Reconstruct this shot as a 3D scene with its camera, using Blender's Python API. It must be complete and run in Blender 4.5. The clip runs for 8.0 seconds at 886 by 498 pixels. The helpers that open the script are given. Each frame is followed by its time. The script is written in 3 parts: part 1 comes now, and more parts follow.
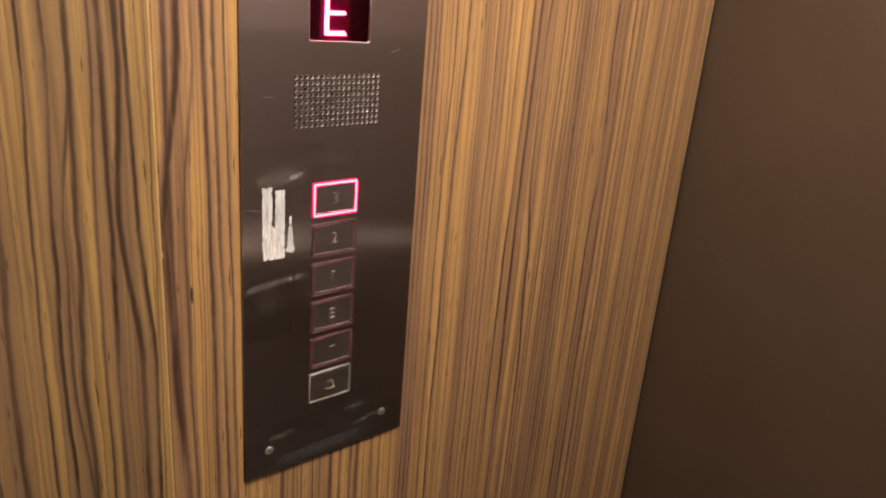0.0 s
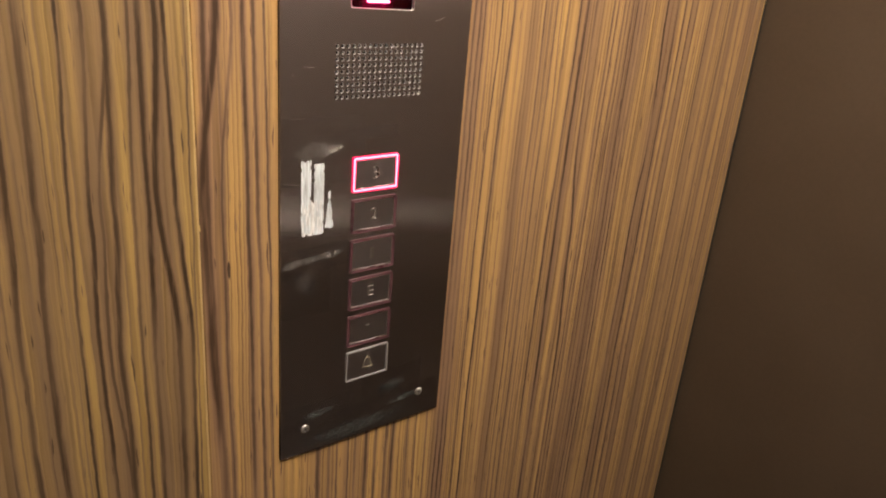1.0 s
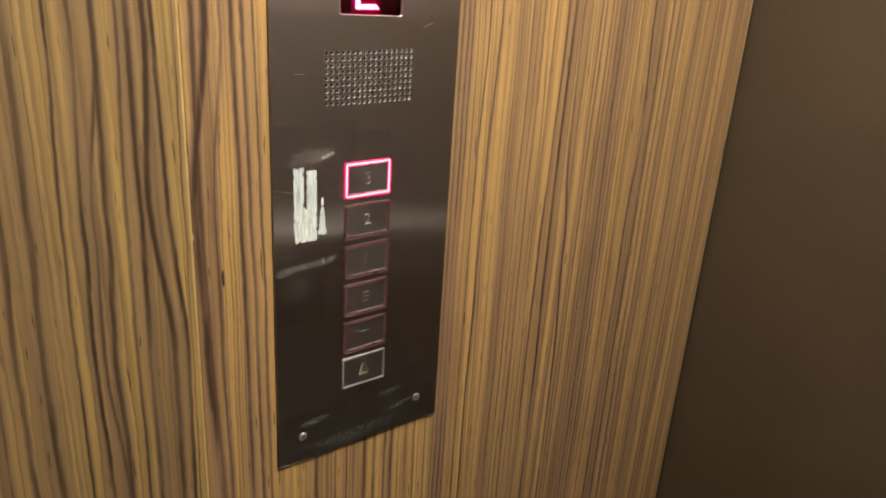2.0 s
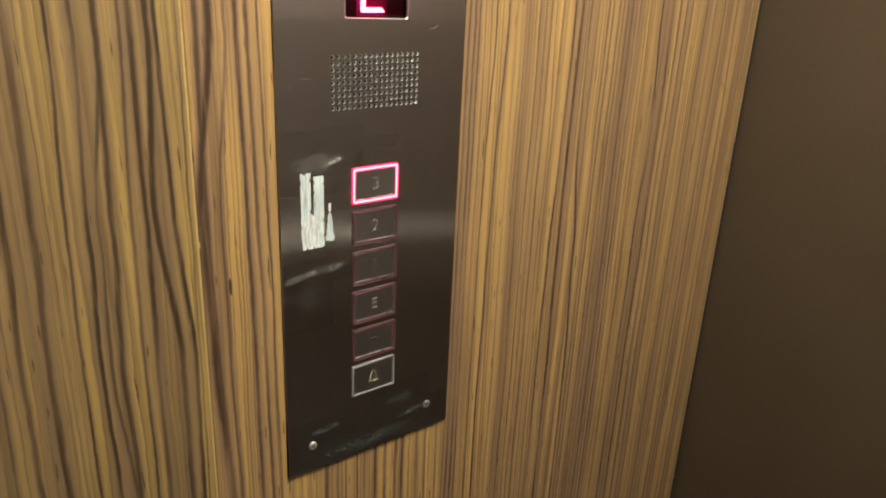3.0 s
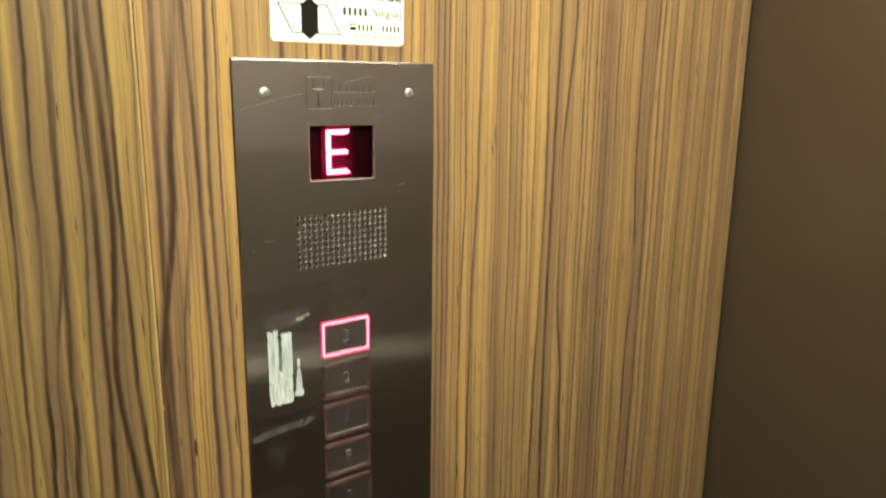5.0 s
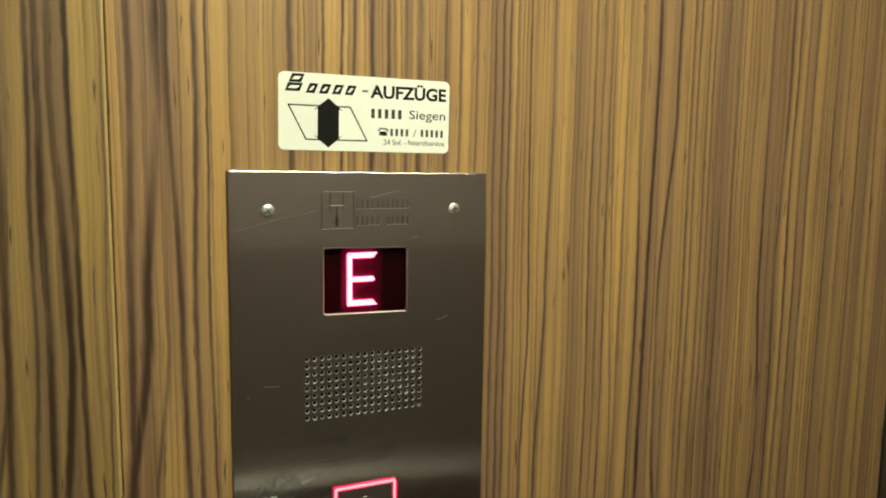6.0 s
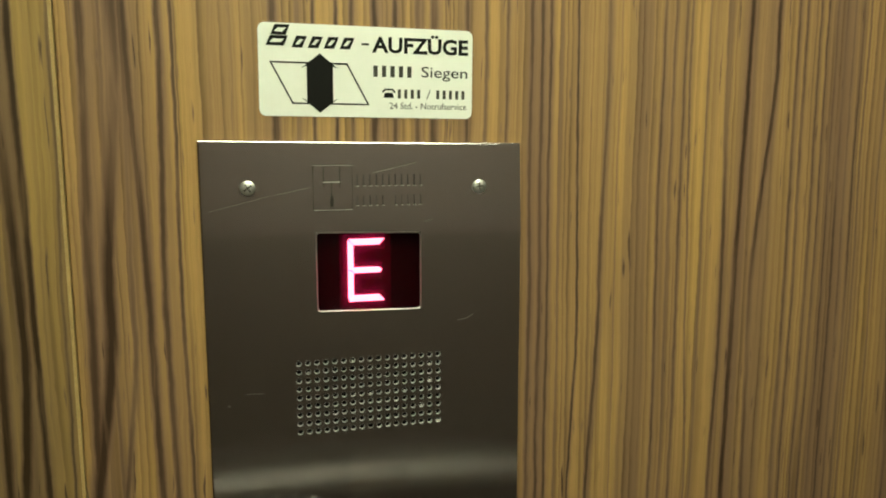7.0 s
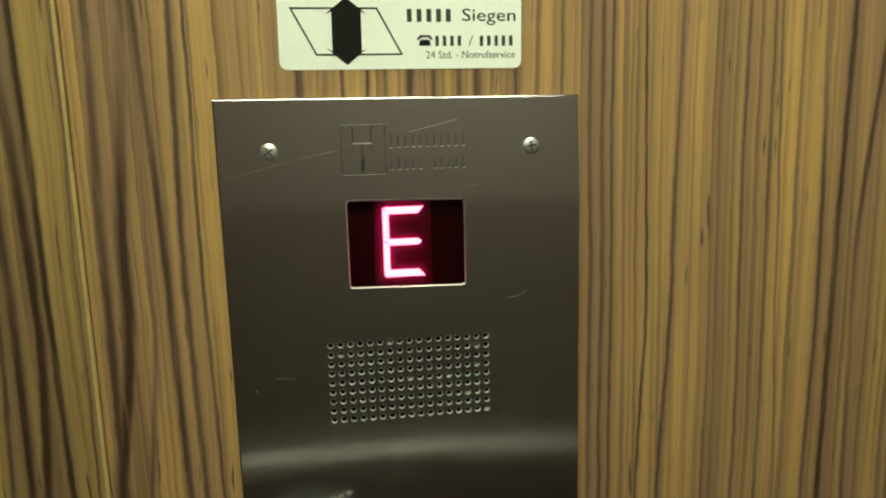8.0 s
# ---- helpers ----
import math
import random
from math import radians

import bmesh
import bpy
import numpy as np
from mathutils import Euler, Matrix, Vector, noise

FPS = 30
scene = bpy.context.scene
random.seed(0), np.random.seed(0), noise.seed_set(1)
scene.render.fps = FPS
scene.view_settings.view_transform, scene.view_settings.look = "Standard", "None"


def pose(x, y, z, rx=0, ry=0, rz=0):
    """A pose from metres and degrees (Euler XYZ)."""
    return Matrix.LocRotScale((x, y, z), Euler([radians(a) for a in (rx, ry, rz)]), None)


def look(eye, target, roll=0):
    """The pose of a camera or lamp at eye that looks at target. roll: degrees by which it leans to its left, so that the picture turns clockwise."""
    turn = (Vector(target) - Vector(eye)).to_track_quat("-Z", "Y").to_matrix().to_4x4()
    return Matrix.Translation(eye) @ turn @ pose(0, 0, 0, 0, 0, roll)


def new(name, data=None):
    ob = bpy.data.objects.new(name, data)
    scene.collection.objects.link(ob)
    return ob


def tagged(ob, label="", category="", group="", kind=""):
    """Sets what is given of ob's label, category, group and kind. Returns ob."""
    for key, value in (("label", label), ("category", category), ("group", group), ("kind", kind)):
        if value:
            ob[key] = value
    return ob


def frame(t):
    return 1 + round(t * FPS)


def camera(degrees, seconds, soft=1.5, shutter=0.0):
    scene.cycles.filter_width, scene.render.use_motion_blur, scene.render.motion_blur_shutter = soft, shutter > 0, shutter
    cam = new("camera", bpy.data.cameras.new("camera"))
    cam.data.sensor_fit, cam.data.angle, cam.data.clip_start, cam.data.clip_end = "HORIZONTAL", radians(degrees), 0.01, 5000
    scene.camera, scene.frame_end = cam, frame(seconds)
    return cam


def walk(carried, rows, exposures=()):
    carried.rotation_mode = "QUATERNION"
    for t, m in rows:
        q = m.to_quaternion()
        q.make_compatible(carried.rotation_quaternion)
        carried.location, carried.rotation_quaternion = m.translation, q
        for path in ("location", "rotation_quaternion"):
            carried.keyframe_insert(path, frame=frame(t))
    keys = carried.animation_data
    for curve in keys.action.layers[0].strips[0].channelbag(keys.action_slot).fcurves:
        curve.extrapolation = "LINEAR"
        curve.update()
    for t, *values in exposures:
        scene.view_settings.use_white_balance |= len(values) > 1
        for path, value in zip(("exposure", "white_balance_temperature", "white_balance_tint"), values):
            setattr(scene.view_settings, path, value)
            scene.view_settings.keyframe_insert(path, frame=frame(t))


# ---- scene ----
# ---- camera ----
cam = camera(60.5, 8.0, soft=1.9, shutter=0.3)
PATH = [
    (0, (-0.389, -0.628, 1.52), (0.835, 0.799, 0.837), 4.7),
    (0.5, (-0.388, -0.608, 1.513), (0.788, 0.844, 0.799), 5.0),
    (1, (-0.383, -0.602, 1.512), (0.768, 0.852, 0.764), 4.8),
    (1.5, (-0.378, -0.606, 1.516), (0.76, 0.849, 0.749), 4.5),
    (1.7, (-0.382, -0.607, 1.513), (0.768, 0.848, 0.763), 4.2),
    (2.8, (-0.378, -0.601, 1.503), (0.778, 0.869, 0.793), 2.8),
    (3, (-0.379, -0.598, 1.504), (0.772, 0.874, 0.791), 2.6),
    (3.5, (-0.381, -0.601, 1.503), (0.776, 0.871, 0.797), 2.6),
    (4, (-0.392, -0.623, 1.511), (0.78, 0.858, 0.851), 1.9),
    (4.5, (-0.384, -0.645, 1.516), (0.794, 0.863, 0.934), 1.2),
    (4.8, (-0.356, -0.628, 1.545), (0.821, 0.896, 1.003), 1.2),
    (5, (-0.327, -0.622, 1.551), (0.803, 0.963, 1.093), 0.7),
    (5.2, (-0.296, -0.607, 1.561), (0.771, 1.039, 1.171), 0.4),
    (6.3, (-0.145, -0.516, 1.573), (0.588, 1.329, 1.331), 0.8),
    (6.5, (-0.122, -0.502, 1.565), (0.54, 1.367, 1.306), 0.6),
    (7, (-0.073, -0.472, 1.56), (0.423, 1.444, 1.272), -0.0),
    (7.5, (-0.046, -0.447, 1.553), (0.322, 1.495, 1.246), -0.8),
    (8, (-0.039, -0.423, 1.551), (0.239, 1.524, 1.188), -1.5),
]
EXPOSURES = [(0.0, -0.22, 7250, 36), (1.5, -0.11, 6750, 21), (3.5, -0.08, 6550, 7), (5.2, -0.15, 6750, -2), (6.3, -1.11, 6950, -6), (8.0, -1.17, 6600, -15)]
walk(cam, [(t, look(eye, target, roll)) for t, eye, target, roll in PATH], EXPOSURES)

# ---- world and light ----
# A closed lift car: the only light is the diffuser in the ceiling, so the world stays black.
world = bpy.data.worlds.new("world")
scene.world = world
world.use_nodes = True
world.node_tree.nodes["Background"].inputs[0].default_value = (0, 0, 0, 1)
LAMP_STRENGTH = 65.0
LAMP_COLOUR = (1.0, 0.96, 0.78)

# Inner size of the car: x from the rear wall to the front wall, y from the far side wall to the panel wall.
X0, X1, Y0, H = -0.79, 0.618, -1.04, 2.20
PB = 1.0          # bottom of the control panel
FRONT = -0.003    # face of the control panel


# ---- material helpers ----
def material(name):
    m = bpy.data.materials.new(name)
    m.use_nodes = True
    return m, m.node_tree, m.node_tree.nodes["Principled BSDF"]


def node(tree, kind, **values):
    n = tree.nodes.new(kind)
    for key, value in values.items():
        if key in n.inputs:
            n.inputs[key].default_value = value
    return n


def sums(tree, op, a, b, clamp=False):
    n = tree.nodes.new("ShaderNodeMath")
    n.operation, n.use_clamp = op, clamp
    for socket, v in zip(n.inputs, (a, b)):
        if isinstance(v, (int, float)):
            socket.default_value = v
        else:
            tree.links.new(v, socket)
    return n.outputs[0]


def ramp(tree, fac, stops, kind="LINEAR"):
    n = tree.nodes.new("ShaderNodeValToRGB")
    n.color_ramp.interpolation = kind
    els = n.color_ramp.elements
    els.remove(els[1])
    for k, (at, c) in enumerate(stops):
        el = els.new(at) if k else els[0]
        el.position = at
        el.color = (c, c, c, 1) if isinstance(c, (int, float)) else (*c, 1)
    tree.links.new(fac, n.inputs[0])
    return n.outputs[0]


def mixed(tree, fac, a, b, mode="MIX"):
    n = tree.nodes.new("ShaderNodeMix")
    n.data_type, n.blend_type = "RGBA", mode
    for socket, v in ((n.inputs[0], fac), (n.inputs[6], a), (n.inputs[7], b)):
        if isinstance(v, (int, float)):
            socket.default_value = v
        elif isinstance(v, tuple):
            socket.default_value = (*v, 1)
        else:
            tree.links.new(v, socket)
    return n.outputs[2]


def place(tree):
    """The place in metres as x, y, z sockets."""
    co = tree.nodes.new("ShaderNodeTexCoord")
    sep = tree.nodes.new("ShaderNodeSeparateXYZ")
    tree.links.new(co.outputs["Object"], sep.inputs[0])
    return sep.outputs


def joined(tree, x, y, z):
    n = tree.nodes.new("ShaderNodeCombineXYZ")
    for socket, v in zip(n.inputs, (x, y, z)):
        if isinstance(v, (int, float)):
            socket.default_value = v
        else:
            tree.links.new(v, socket)
    return n.outputs[0]


def noisy(tree, vector, scale=1.0, detail=2.0, rough=0.5):
    n = node(tree, "ShaderNodeTexNoise", Scale=scale, Detail=detail, Roughness=rough)
    tree.links.new(vector, n.inputs["Vector"])
    return n.outputs[0]


def bumped(tree, bsdf, height, strength, distance):
    n = node(tree, "ShaderNodeBump", Strength=strength, Distance=distance)
    tree.links.new(height, n.inputs["Height"])
    tree.links.new(n.outputs[0], bsdf.inputs["Normal"])


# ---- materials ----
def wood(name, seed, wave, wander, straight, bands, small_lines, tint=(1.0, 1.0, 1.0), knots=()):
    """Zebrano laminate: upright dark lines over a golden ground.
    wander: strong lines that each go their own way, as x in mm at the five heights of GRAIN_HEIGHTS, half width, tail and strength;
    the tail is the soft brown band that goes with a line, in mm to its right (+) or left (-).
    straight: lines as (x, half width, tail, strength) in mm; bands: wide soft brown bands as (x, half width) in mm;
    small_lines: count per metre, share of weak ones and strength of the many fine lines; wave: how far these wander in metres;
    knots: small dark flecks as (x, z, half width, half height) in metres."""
    m, tree, bsdf = material(name)
    x, y, z = place(tree)
    xs = sums(tree, "ADD", x, seed)

    def wobble(across, along, offset, size, detail=1.0, rough=0.5):
        n = noisy(tree, joined(tree, sums(tree, "MULTIPLY", xs, across), offset, sums(tree, "MULTIPLY", z, along)), 1.0, detail, rough)
        return sums(tree, "MULTIPLY", sums(tree, "SUBTRACT", n, 0.5), size)

    slow = wobble(7.0, 3.0, 0.0, wave * 2)
    quick = wobble(24.0, 7.0, 3.0, wave * 1.7, 2.0)
    ragged = wobble(160.0, 60.0, 9.0, 0.0020, 3.0, 0.6)
    own_way = sums(tree, "ADD", x, sums(tree, "ADD", quick, ragged))
    u = sums(tree, "ADD", own_way, slow)

    def stripes(count, along, offset, detail=1.0):
        return noisy(tree, joined(tree, sums(tree, "MULTIPLY", sums(tree, "ADD", u, seed), count), offset, sums(tree, "MULTIPLY", z, along)), 1.0, detail)

    def shape(at, half, tail, strength):
        """Stops (x, tone) of one line from left to right: a dark core and its soft tail."""
        half, side = half * 1.15, abs(tail) * 1.3 if tail else half * 1.8
        stops = [(-half * 2.0, 0.0), (-half * 0.5, strength), (half * 0.5, strength), (half * 1.8, strength * (0.45 if tail else 0.2)), (half * 1.8 + side, 0.0)]
        if tail < 0:
            stops = [(-place_mm, tone) for place_mm, tone in reversed(stops)]
        return [((at + place_mm) / 1000, tone) for place_mm, tone in stops]

    def profile(stops, along):
        lo, hi = stops[0][0] - 0.001, stops[-1][0] + 0.001
        at, scaled = -1.0, []
        for place_m, tone in stops:
            at = max((place_m - lo) / (hi - lo), at + 1e-4)
            scaled.append((at, tone))
        return ramp(tree, sums(tree, "DIVIDE", sums(tree, "SUBTRACT", along, lo), hi - lo, True), scaled)

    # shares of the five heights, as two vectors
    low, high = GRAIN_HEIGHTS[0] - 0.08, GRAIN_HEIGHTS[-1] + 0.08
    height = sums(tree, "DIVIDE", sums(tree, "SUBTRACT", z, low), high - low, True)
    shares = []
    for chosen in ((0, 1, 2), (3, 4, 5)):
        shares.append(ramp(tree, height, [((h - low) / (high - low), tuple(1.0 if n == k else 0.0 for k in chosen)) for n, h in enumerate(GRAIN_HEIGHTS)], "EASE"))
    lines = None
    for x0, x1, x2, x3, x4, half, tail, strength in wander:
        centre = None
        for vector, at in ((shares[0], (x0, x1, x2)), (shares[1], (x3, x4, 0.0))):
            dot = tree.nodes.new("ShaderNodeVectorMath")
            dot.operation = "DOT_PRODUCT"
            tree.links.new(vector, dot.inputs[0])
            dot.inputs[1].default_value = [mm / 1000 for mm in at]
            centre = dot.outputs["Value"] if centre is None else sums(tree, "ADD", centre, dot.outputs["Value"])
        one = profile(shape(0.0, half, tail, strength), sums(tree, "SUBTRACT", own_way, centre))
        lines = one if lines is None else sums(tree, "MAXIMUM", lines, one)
    ordered = sorted(straight)
    for first in range(2):
        # neighbours share no ramp, so that their tails may overlap
        mine = ordered[first::2]
        for n in range(0, len(mine), 6):
            stops = [stop for line in mine[n:n + 6] for stop in shape(*line)]
            one = profile(stops, u)
            lines = one if lines is None else sums(tree, "MAXIMUM", lines, one)
    wide = None
    for n in range(0, len(bands), 6):
        stops = [(c / 1000 + k * h / 1000, tone) for c, h in sorted(bands)[n:n + 6] for k, tone in ((-1.7, 0.0), (-0.4, 0.8), (0.5, 0.9), (1.5, 0.0))]
        one = profile(stops, u)
        wide = one if wide is None else sums(tree, "MAXIMUM", wide, one)
    lines = sums(tree, "MULTIPLY", lines, ramp(tree, stripes(60.0, 4.0, 21.0), ((0.28, 0.60), (0.52, 1.0))))
    lines = sums(tree, "MULTIPLY", lines, ramp(tree, stripes(280.0, 16.0, 81.0, 2.0), ((0.28, 0.72), (0.48, 1.0))))
    # many fine growth lines of uneven spacing, each with its own strength
    per_metre, gate, amount = small_lines
    phase = sums(tree, "ADD", sums(tree, "MULTIPLY", u, per_metre), sums(tree, "MULTIPLY", stripes(per_metre * 0.22, 0.6, 31.0), 5.5))
    cell, part_of = sums(tree, "FLOOR", phase, 0.0), sums(tree, "FRACT", phase, 0.0)
    own = tree.nodes.new("ShaderNodeTexWhiteNoise")
    own.noise_dimensions = "1D"
    tree.links.new(cell, own.inputs["W"])
    small = ramp(tree, part_of, ((0.0, 0.0), (0.10, 1.0), (0.24, 0.85), (0.55, 0.3), (1.0, 0.0)))
    small = sums(tree, "MULTIPLY", small, ramp(tree, own.outputs[0], ((gate, 0.12), (gate + 0.45, 1.0))))
    small = sums(tree, "MULTIPLY", small, ramp(tree, stripes(45.0, 6.0, 41.0), ((0.32, 0.30), (0.58, 1.0))))
    small = sums(tree, "MULTIPLY", small, amount)
    middle = ramp(tree, stripes(120.0, 3.0, 91.0, 2.0), ((0.44, 0.0), (0.66, 1.0)))
    hair = ramp(tree, stripes(620.0, 4.0, 13.0, 2.0), ((0.42, 0.0), (0.72, 1.0)))
    soft = ramp(tree, stripes(42.0, 1.6, 1.0, 3.0), ((0.34, 0.0), (0.64, 1.0)))
    pore = ramp(tree, stripes(1500.0, 45.0, 17.0), ((0.5, 0.0), (0.75, 1.0)))
    fleck = ramp(tree, stripes(320.0, 24.0, 51.0), ((0.66, 0.0), (0.74, 0.8)))
    lines = sums(tree, "MAXIMUM", lines, fleck)
    for kx, kz, kw, kh in knots:
        dx = sums(tree, "DIVIDE", sums(tree, "SUBTRACT", own_way, kx), kw)
        dz = sums(tree, "DIVIDE", sums(tree, "SUBTRACT", z, kz), kh)
        away = sums(tree, "ADD", sums(tree, "MULTIPLY", dx, dx), sums(tree, "MULTIPLY", dz, dz))
        lines = sums(tree, "MAXIMUM", lines, ramp(tree, away, ((0.5, 0.95), (1.0, 0.0))))
    gold, tan, mauve, umber, dark = (tuple(c * k for c, k in zip(tone, tint)) for tone in (GOLD, TAN, MAUVE, UMBER, BLACKBROWN))
    colour = mixed(tree, soft, gold, tan)
    colour = mixed(tree, sums(tree, "MULTIPLY", wide, 0.85), colour, mauve)
    colour = mixed(tree, sums(tree, "MULTIPLY", middle, 0.52), colour, mauve)
    colour = mixed(tree, sums(tree, "MULTIPLY", hair, 0.26), colour, umber)
    colour = mixed(tree, small, colour, umber)
    colour = mixed(tree, ramp(tree, lines, ((0.0, 0.0), (0.42, 0.80), (1.0, 1.0))), colour, mauve)
    colour = mixed(tree, ramp(tree, lines, ((0.40, 0.0), (0.95, 0.95))), colour, dark)
    colour = mixed(tree, sums(tree, "MULTIPLY", pore, 0.15), colour, umber)
    tree.links.new(colour, bsdf.inputs["Base Color"])
    smudge = noisy(tree, joined(tree, x, y, z), 9.0, 4.0)
    tree.links.new(ramp(tree, smudge, ((0.3, 0.36), (0.75, 0.52))), bsdf.inputs["Roughness"])
    bsdf.inputs["Specular IOR Level"].default_value = 0.4
    bumped(tree, bsdf, pore, 0.10, 0.0003)
    return m


def brushed(name, colour, across, along, dirt=0.35, haze=0.0, haze_across=0.16, haze_along=0.14):
    """Stainless steel brushed upright, with finger marks. across, along: the spread of its gloss across and along the grain;
    haze: the share of a wider gloss that the film of finger grease gives."""
    m, tree, bsdf = material(name)
    tree.nodes.remove(bsdf)
    x, y, z = place(tree)
    tangent = tree.nodes.new("ShaderNodeTangent")
    tangent.direction_type, tangent.uv_map = "UV_MAP", "grain"
    lines = noisy(tree, joined(tree, sums(tree, "MULTIPLY", x, 1100.0), y, sums(tree, "MULTIPLY", z, 9.0)), 1.0, 2.0)
    marks = noisy(tree, joined(tree, x, y, z), 38.0, 5.0, 0.6)
    grime = ramp(tree, marks, ((0.48, 0.0), (0.72, 1.0)))
    base = mixed(tree, ramp(tree, lines, ((0.3, 0.0), (0.7, 1.0))), tuple(0.95 * c for c in colour), colour)
    base = mixed(tree, sums(tree, "MULTIPLY", grime, dirt * 0.4), base, tuple(0.72 * c for c in colour))

    def lobe(wide, narrow):
        # the two spreads are the square of the roughness, times and over (1 + anisotropy)
        gloss = tree.nodes.new("ShaderNodeBsdfAnisotropic")
        gloss.distribution = "GGX"
        tree.links.new(tangent.outputs[0], gloss.inputs["Tangent"])
        tree.links.new(base, gloss.inputs["Color"])
        gloss.inputs["Anisotropy"].default_value = math.sqrt(narrow / wide) - 1
        gloss.inputs["Roughness"].default_value = math.sqrt(math.sqrt(wide * narrow))
        return gloss.outputs[0]

    both = tree.nodes.new("ShaderNodeMixShader")
    tree.links.new(lobe(across, along), both.inputs[1])
    tree.links.new(lobe(haze_across, haze_along), both.inputs[2])
    film_map = noisy(tree, joined(tree, x, y, sums(tree, "MULTIPLY", z, 0.5)), 14.0, 4.0, 0.6)
    tree.links.new(ramp(tree, film_map, ((0.3, haze * 0.93), (0.7, haze * 1.07))), both.inputs[0])
    tree.links.new(both.outputs[0], tree.nodes["Material Output"].inputs[0])
    return m


def plain(name, colour, rough=0.5, metal=0.0, vary=0.12, scale=60.0, bump=0.0, gloss=0.5):
    """A painted, moulded or turned surface with slight mottling and uneven gloss."""
    m, tree, bsdf = material(name)
    x, y, z = place(tree)
    at = joined(tree, x, y, z)
    small, large = noisy(tree, at, scale * 8, 3.0), noisy(tree, at, scale * 0.4, 4.0)
    both = sums(tree, "ADD", sums(tree, "MULTIPLY", small, 0.4), sums(tree, "MULTIPLY", large, 0.6))
    tree.links.new(mixed(tree, ramp(tree, both, ((0.35, 0.0), (0.65, 1.0))), tuple(c * (1 - vary) for c in colour),
                         tuple(min(1, c * (1 + vary)) for c in colour)), bsdf.inputs["Base Color"])
    tree.links.new(ramp(tree, large, ((0.3, max(0.02, rough - 0.06)), (0.7, rough + 0.06))), bsdf.inputs["Roughness"])
    bsdf.inputs["Metallic"].default_value = metal
    bsdf.inputs["Specular IOR Level"].default_value = gloss
    if bump:
        bumped(tree, bsdf, small, bump, 0.0005)
    return m


def glowing(name, colour, strength, base):
    m, tree, bsdf = material(name)
    bsdf.inputs["Base Color"].default_value = (*base, 1)
    bsdf.inputs["Emission Color"].default_value = (*colour, 1)
    bsdf.inputs["Emission Strength"].default_value = strength
    bsdf.inputs["Roughness"].default_value = 0.3
    return m


def tinted(name, colour):
    """A clear coloured pane; each of its two faces takes this share of the light."""
    m, tree, bsdf = material(name)
    tree.nodes.remove(bsdf)
    clear, gloss, both = (tree.nodes.new(kind) for kind in ("ShaderNodeBsdfTransparent", "ShaderNodeBsdfAnisotropic", "ShaderNodeMixShader"))
    clear.inputs["Color"].default_value = (*colour, 1)
    gloss.inputs["Roughness"].default_value = 0.35
    both.inputs[0].default_value = 0.012
    tree.links.new(clear.outputs[0], both.inputs[1])
    tree.links.new(gloss.outputs[0], both.inputs[2])
    tree.links.new(both.outputs[0], tree.nodes["Material Output"].inputs[0])
    return m


def residue(name, colour, cover, stretch, scale, most=1.0, edge=0.22, blob=None):
    """Old glue and paper left on the steel, scraped in streaks: patchy, with bare steel between.
    blob: centre x, z, half width, half height and slant of a smear that thins out towards its rim."""
    m, tree, bsdf = material(name)
    x, y, z = place(tree)
    at = joined(tree, sums(tree, "MULTIPLY", x, scale), y, sums(tree, "MULTIPLY", z, scale * stretch))
    patches = noisy(tree, at, 1.0, 5.0, 0.62)
    cover_map = ramp(tree, patches, ((cover, 0.0), (cover + edge, most)))
    if blob:
        cx, cz, rx, rz, slant = blob
        dx = sums(tree, "SUBTRACT", x, cx)
        dz = sums(tree, "SUBTRACT", sums(tree, "SUBTRACT", z, cz), sums(tree, "MULTIPLY", dx, slant))
        far = sums(tree, "ADD", sums(tree, "POWER", sums(tree, "ABSOLUTE", sums(tree, "DIVIDE", dx, rx), 0.0), 2.0),
                   sums(tree, "POWER", sums(tree, "ABSOLUTE", sums(tree, "DIVIDE", dz, rz), 0.0), 2.0))
        far = sums(tree, "ADD", far, sums(tree, "MULTIPLY", sums(tree, "SUBTRACT", patches, 0.5), 1.6))
        cover_map = sums(tree, "MULTIPLY", cover_map, ramp(tree, far, ((0.10, 1.0), (0.75, 0.0)), "EASE"))
    tree.links.new(cover_map, bsdf.inputs["Alpha"])
    tone = noisy(tree, at, 2.6, 3.0)
    tree.links.new(mixed(tree, ramp(tree, tone, ((0.35, 0.0), (0.65, 1.0))), tuple(0.6 * c for c in colour), colour), bsdf.inputs["Base Color"])
    bsdf.inputs["Roughness"].default_value = 0.7
    return m


GOLD, TAN, MAUVE, UMBER, BLACKBROWN = (0.55, 0.350, 0.120), (0.39, 0.243, 0.108), (0.225, 0.139, 0.088), (0.098, 0.054, 0.025), (0.040, 0.021, 0.010)
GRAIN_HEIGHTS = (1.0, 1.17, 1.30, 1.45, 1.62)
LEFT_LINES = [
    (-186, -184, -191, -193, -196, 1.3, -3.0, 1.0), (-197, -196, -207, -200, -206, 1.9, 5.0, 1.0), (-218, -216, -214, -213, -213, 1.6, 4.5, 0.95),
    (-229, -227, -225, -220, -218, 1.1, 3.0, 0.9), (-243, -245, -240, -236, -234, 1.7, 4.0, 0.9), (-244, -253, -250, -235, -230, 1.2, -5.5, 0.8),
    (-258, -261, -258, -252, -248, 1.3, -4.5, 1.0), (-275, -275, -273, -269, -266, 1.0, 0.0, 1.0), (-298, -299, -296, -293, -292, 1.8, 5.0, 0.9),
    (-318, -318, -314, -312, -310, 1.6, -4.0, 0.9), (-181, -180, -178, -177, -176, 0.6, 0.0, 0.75)]
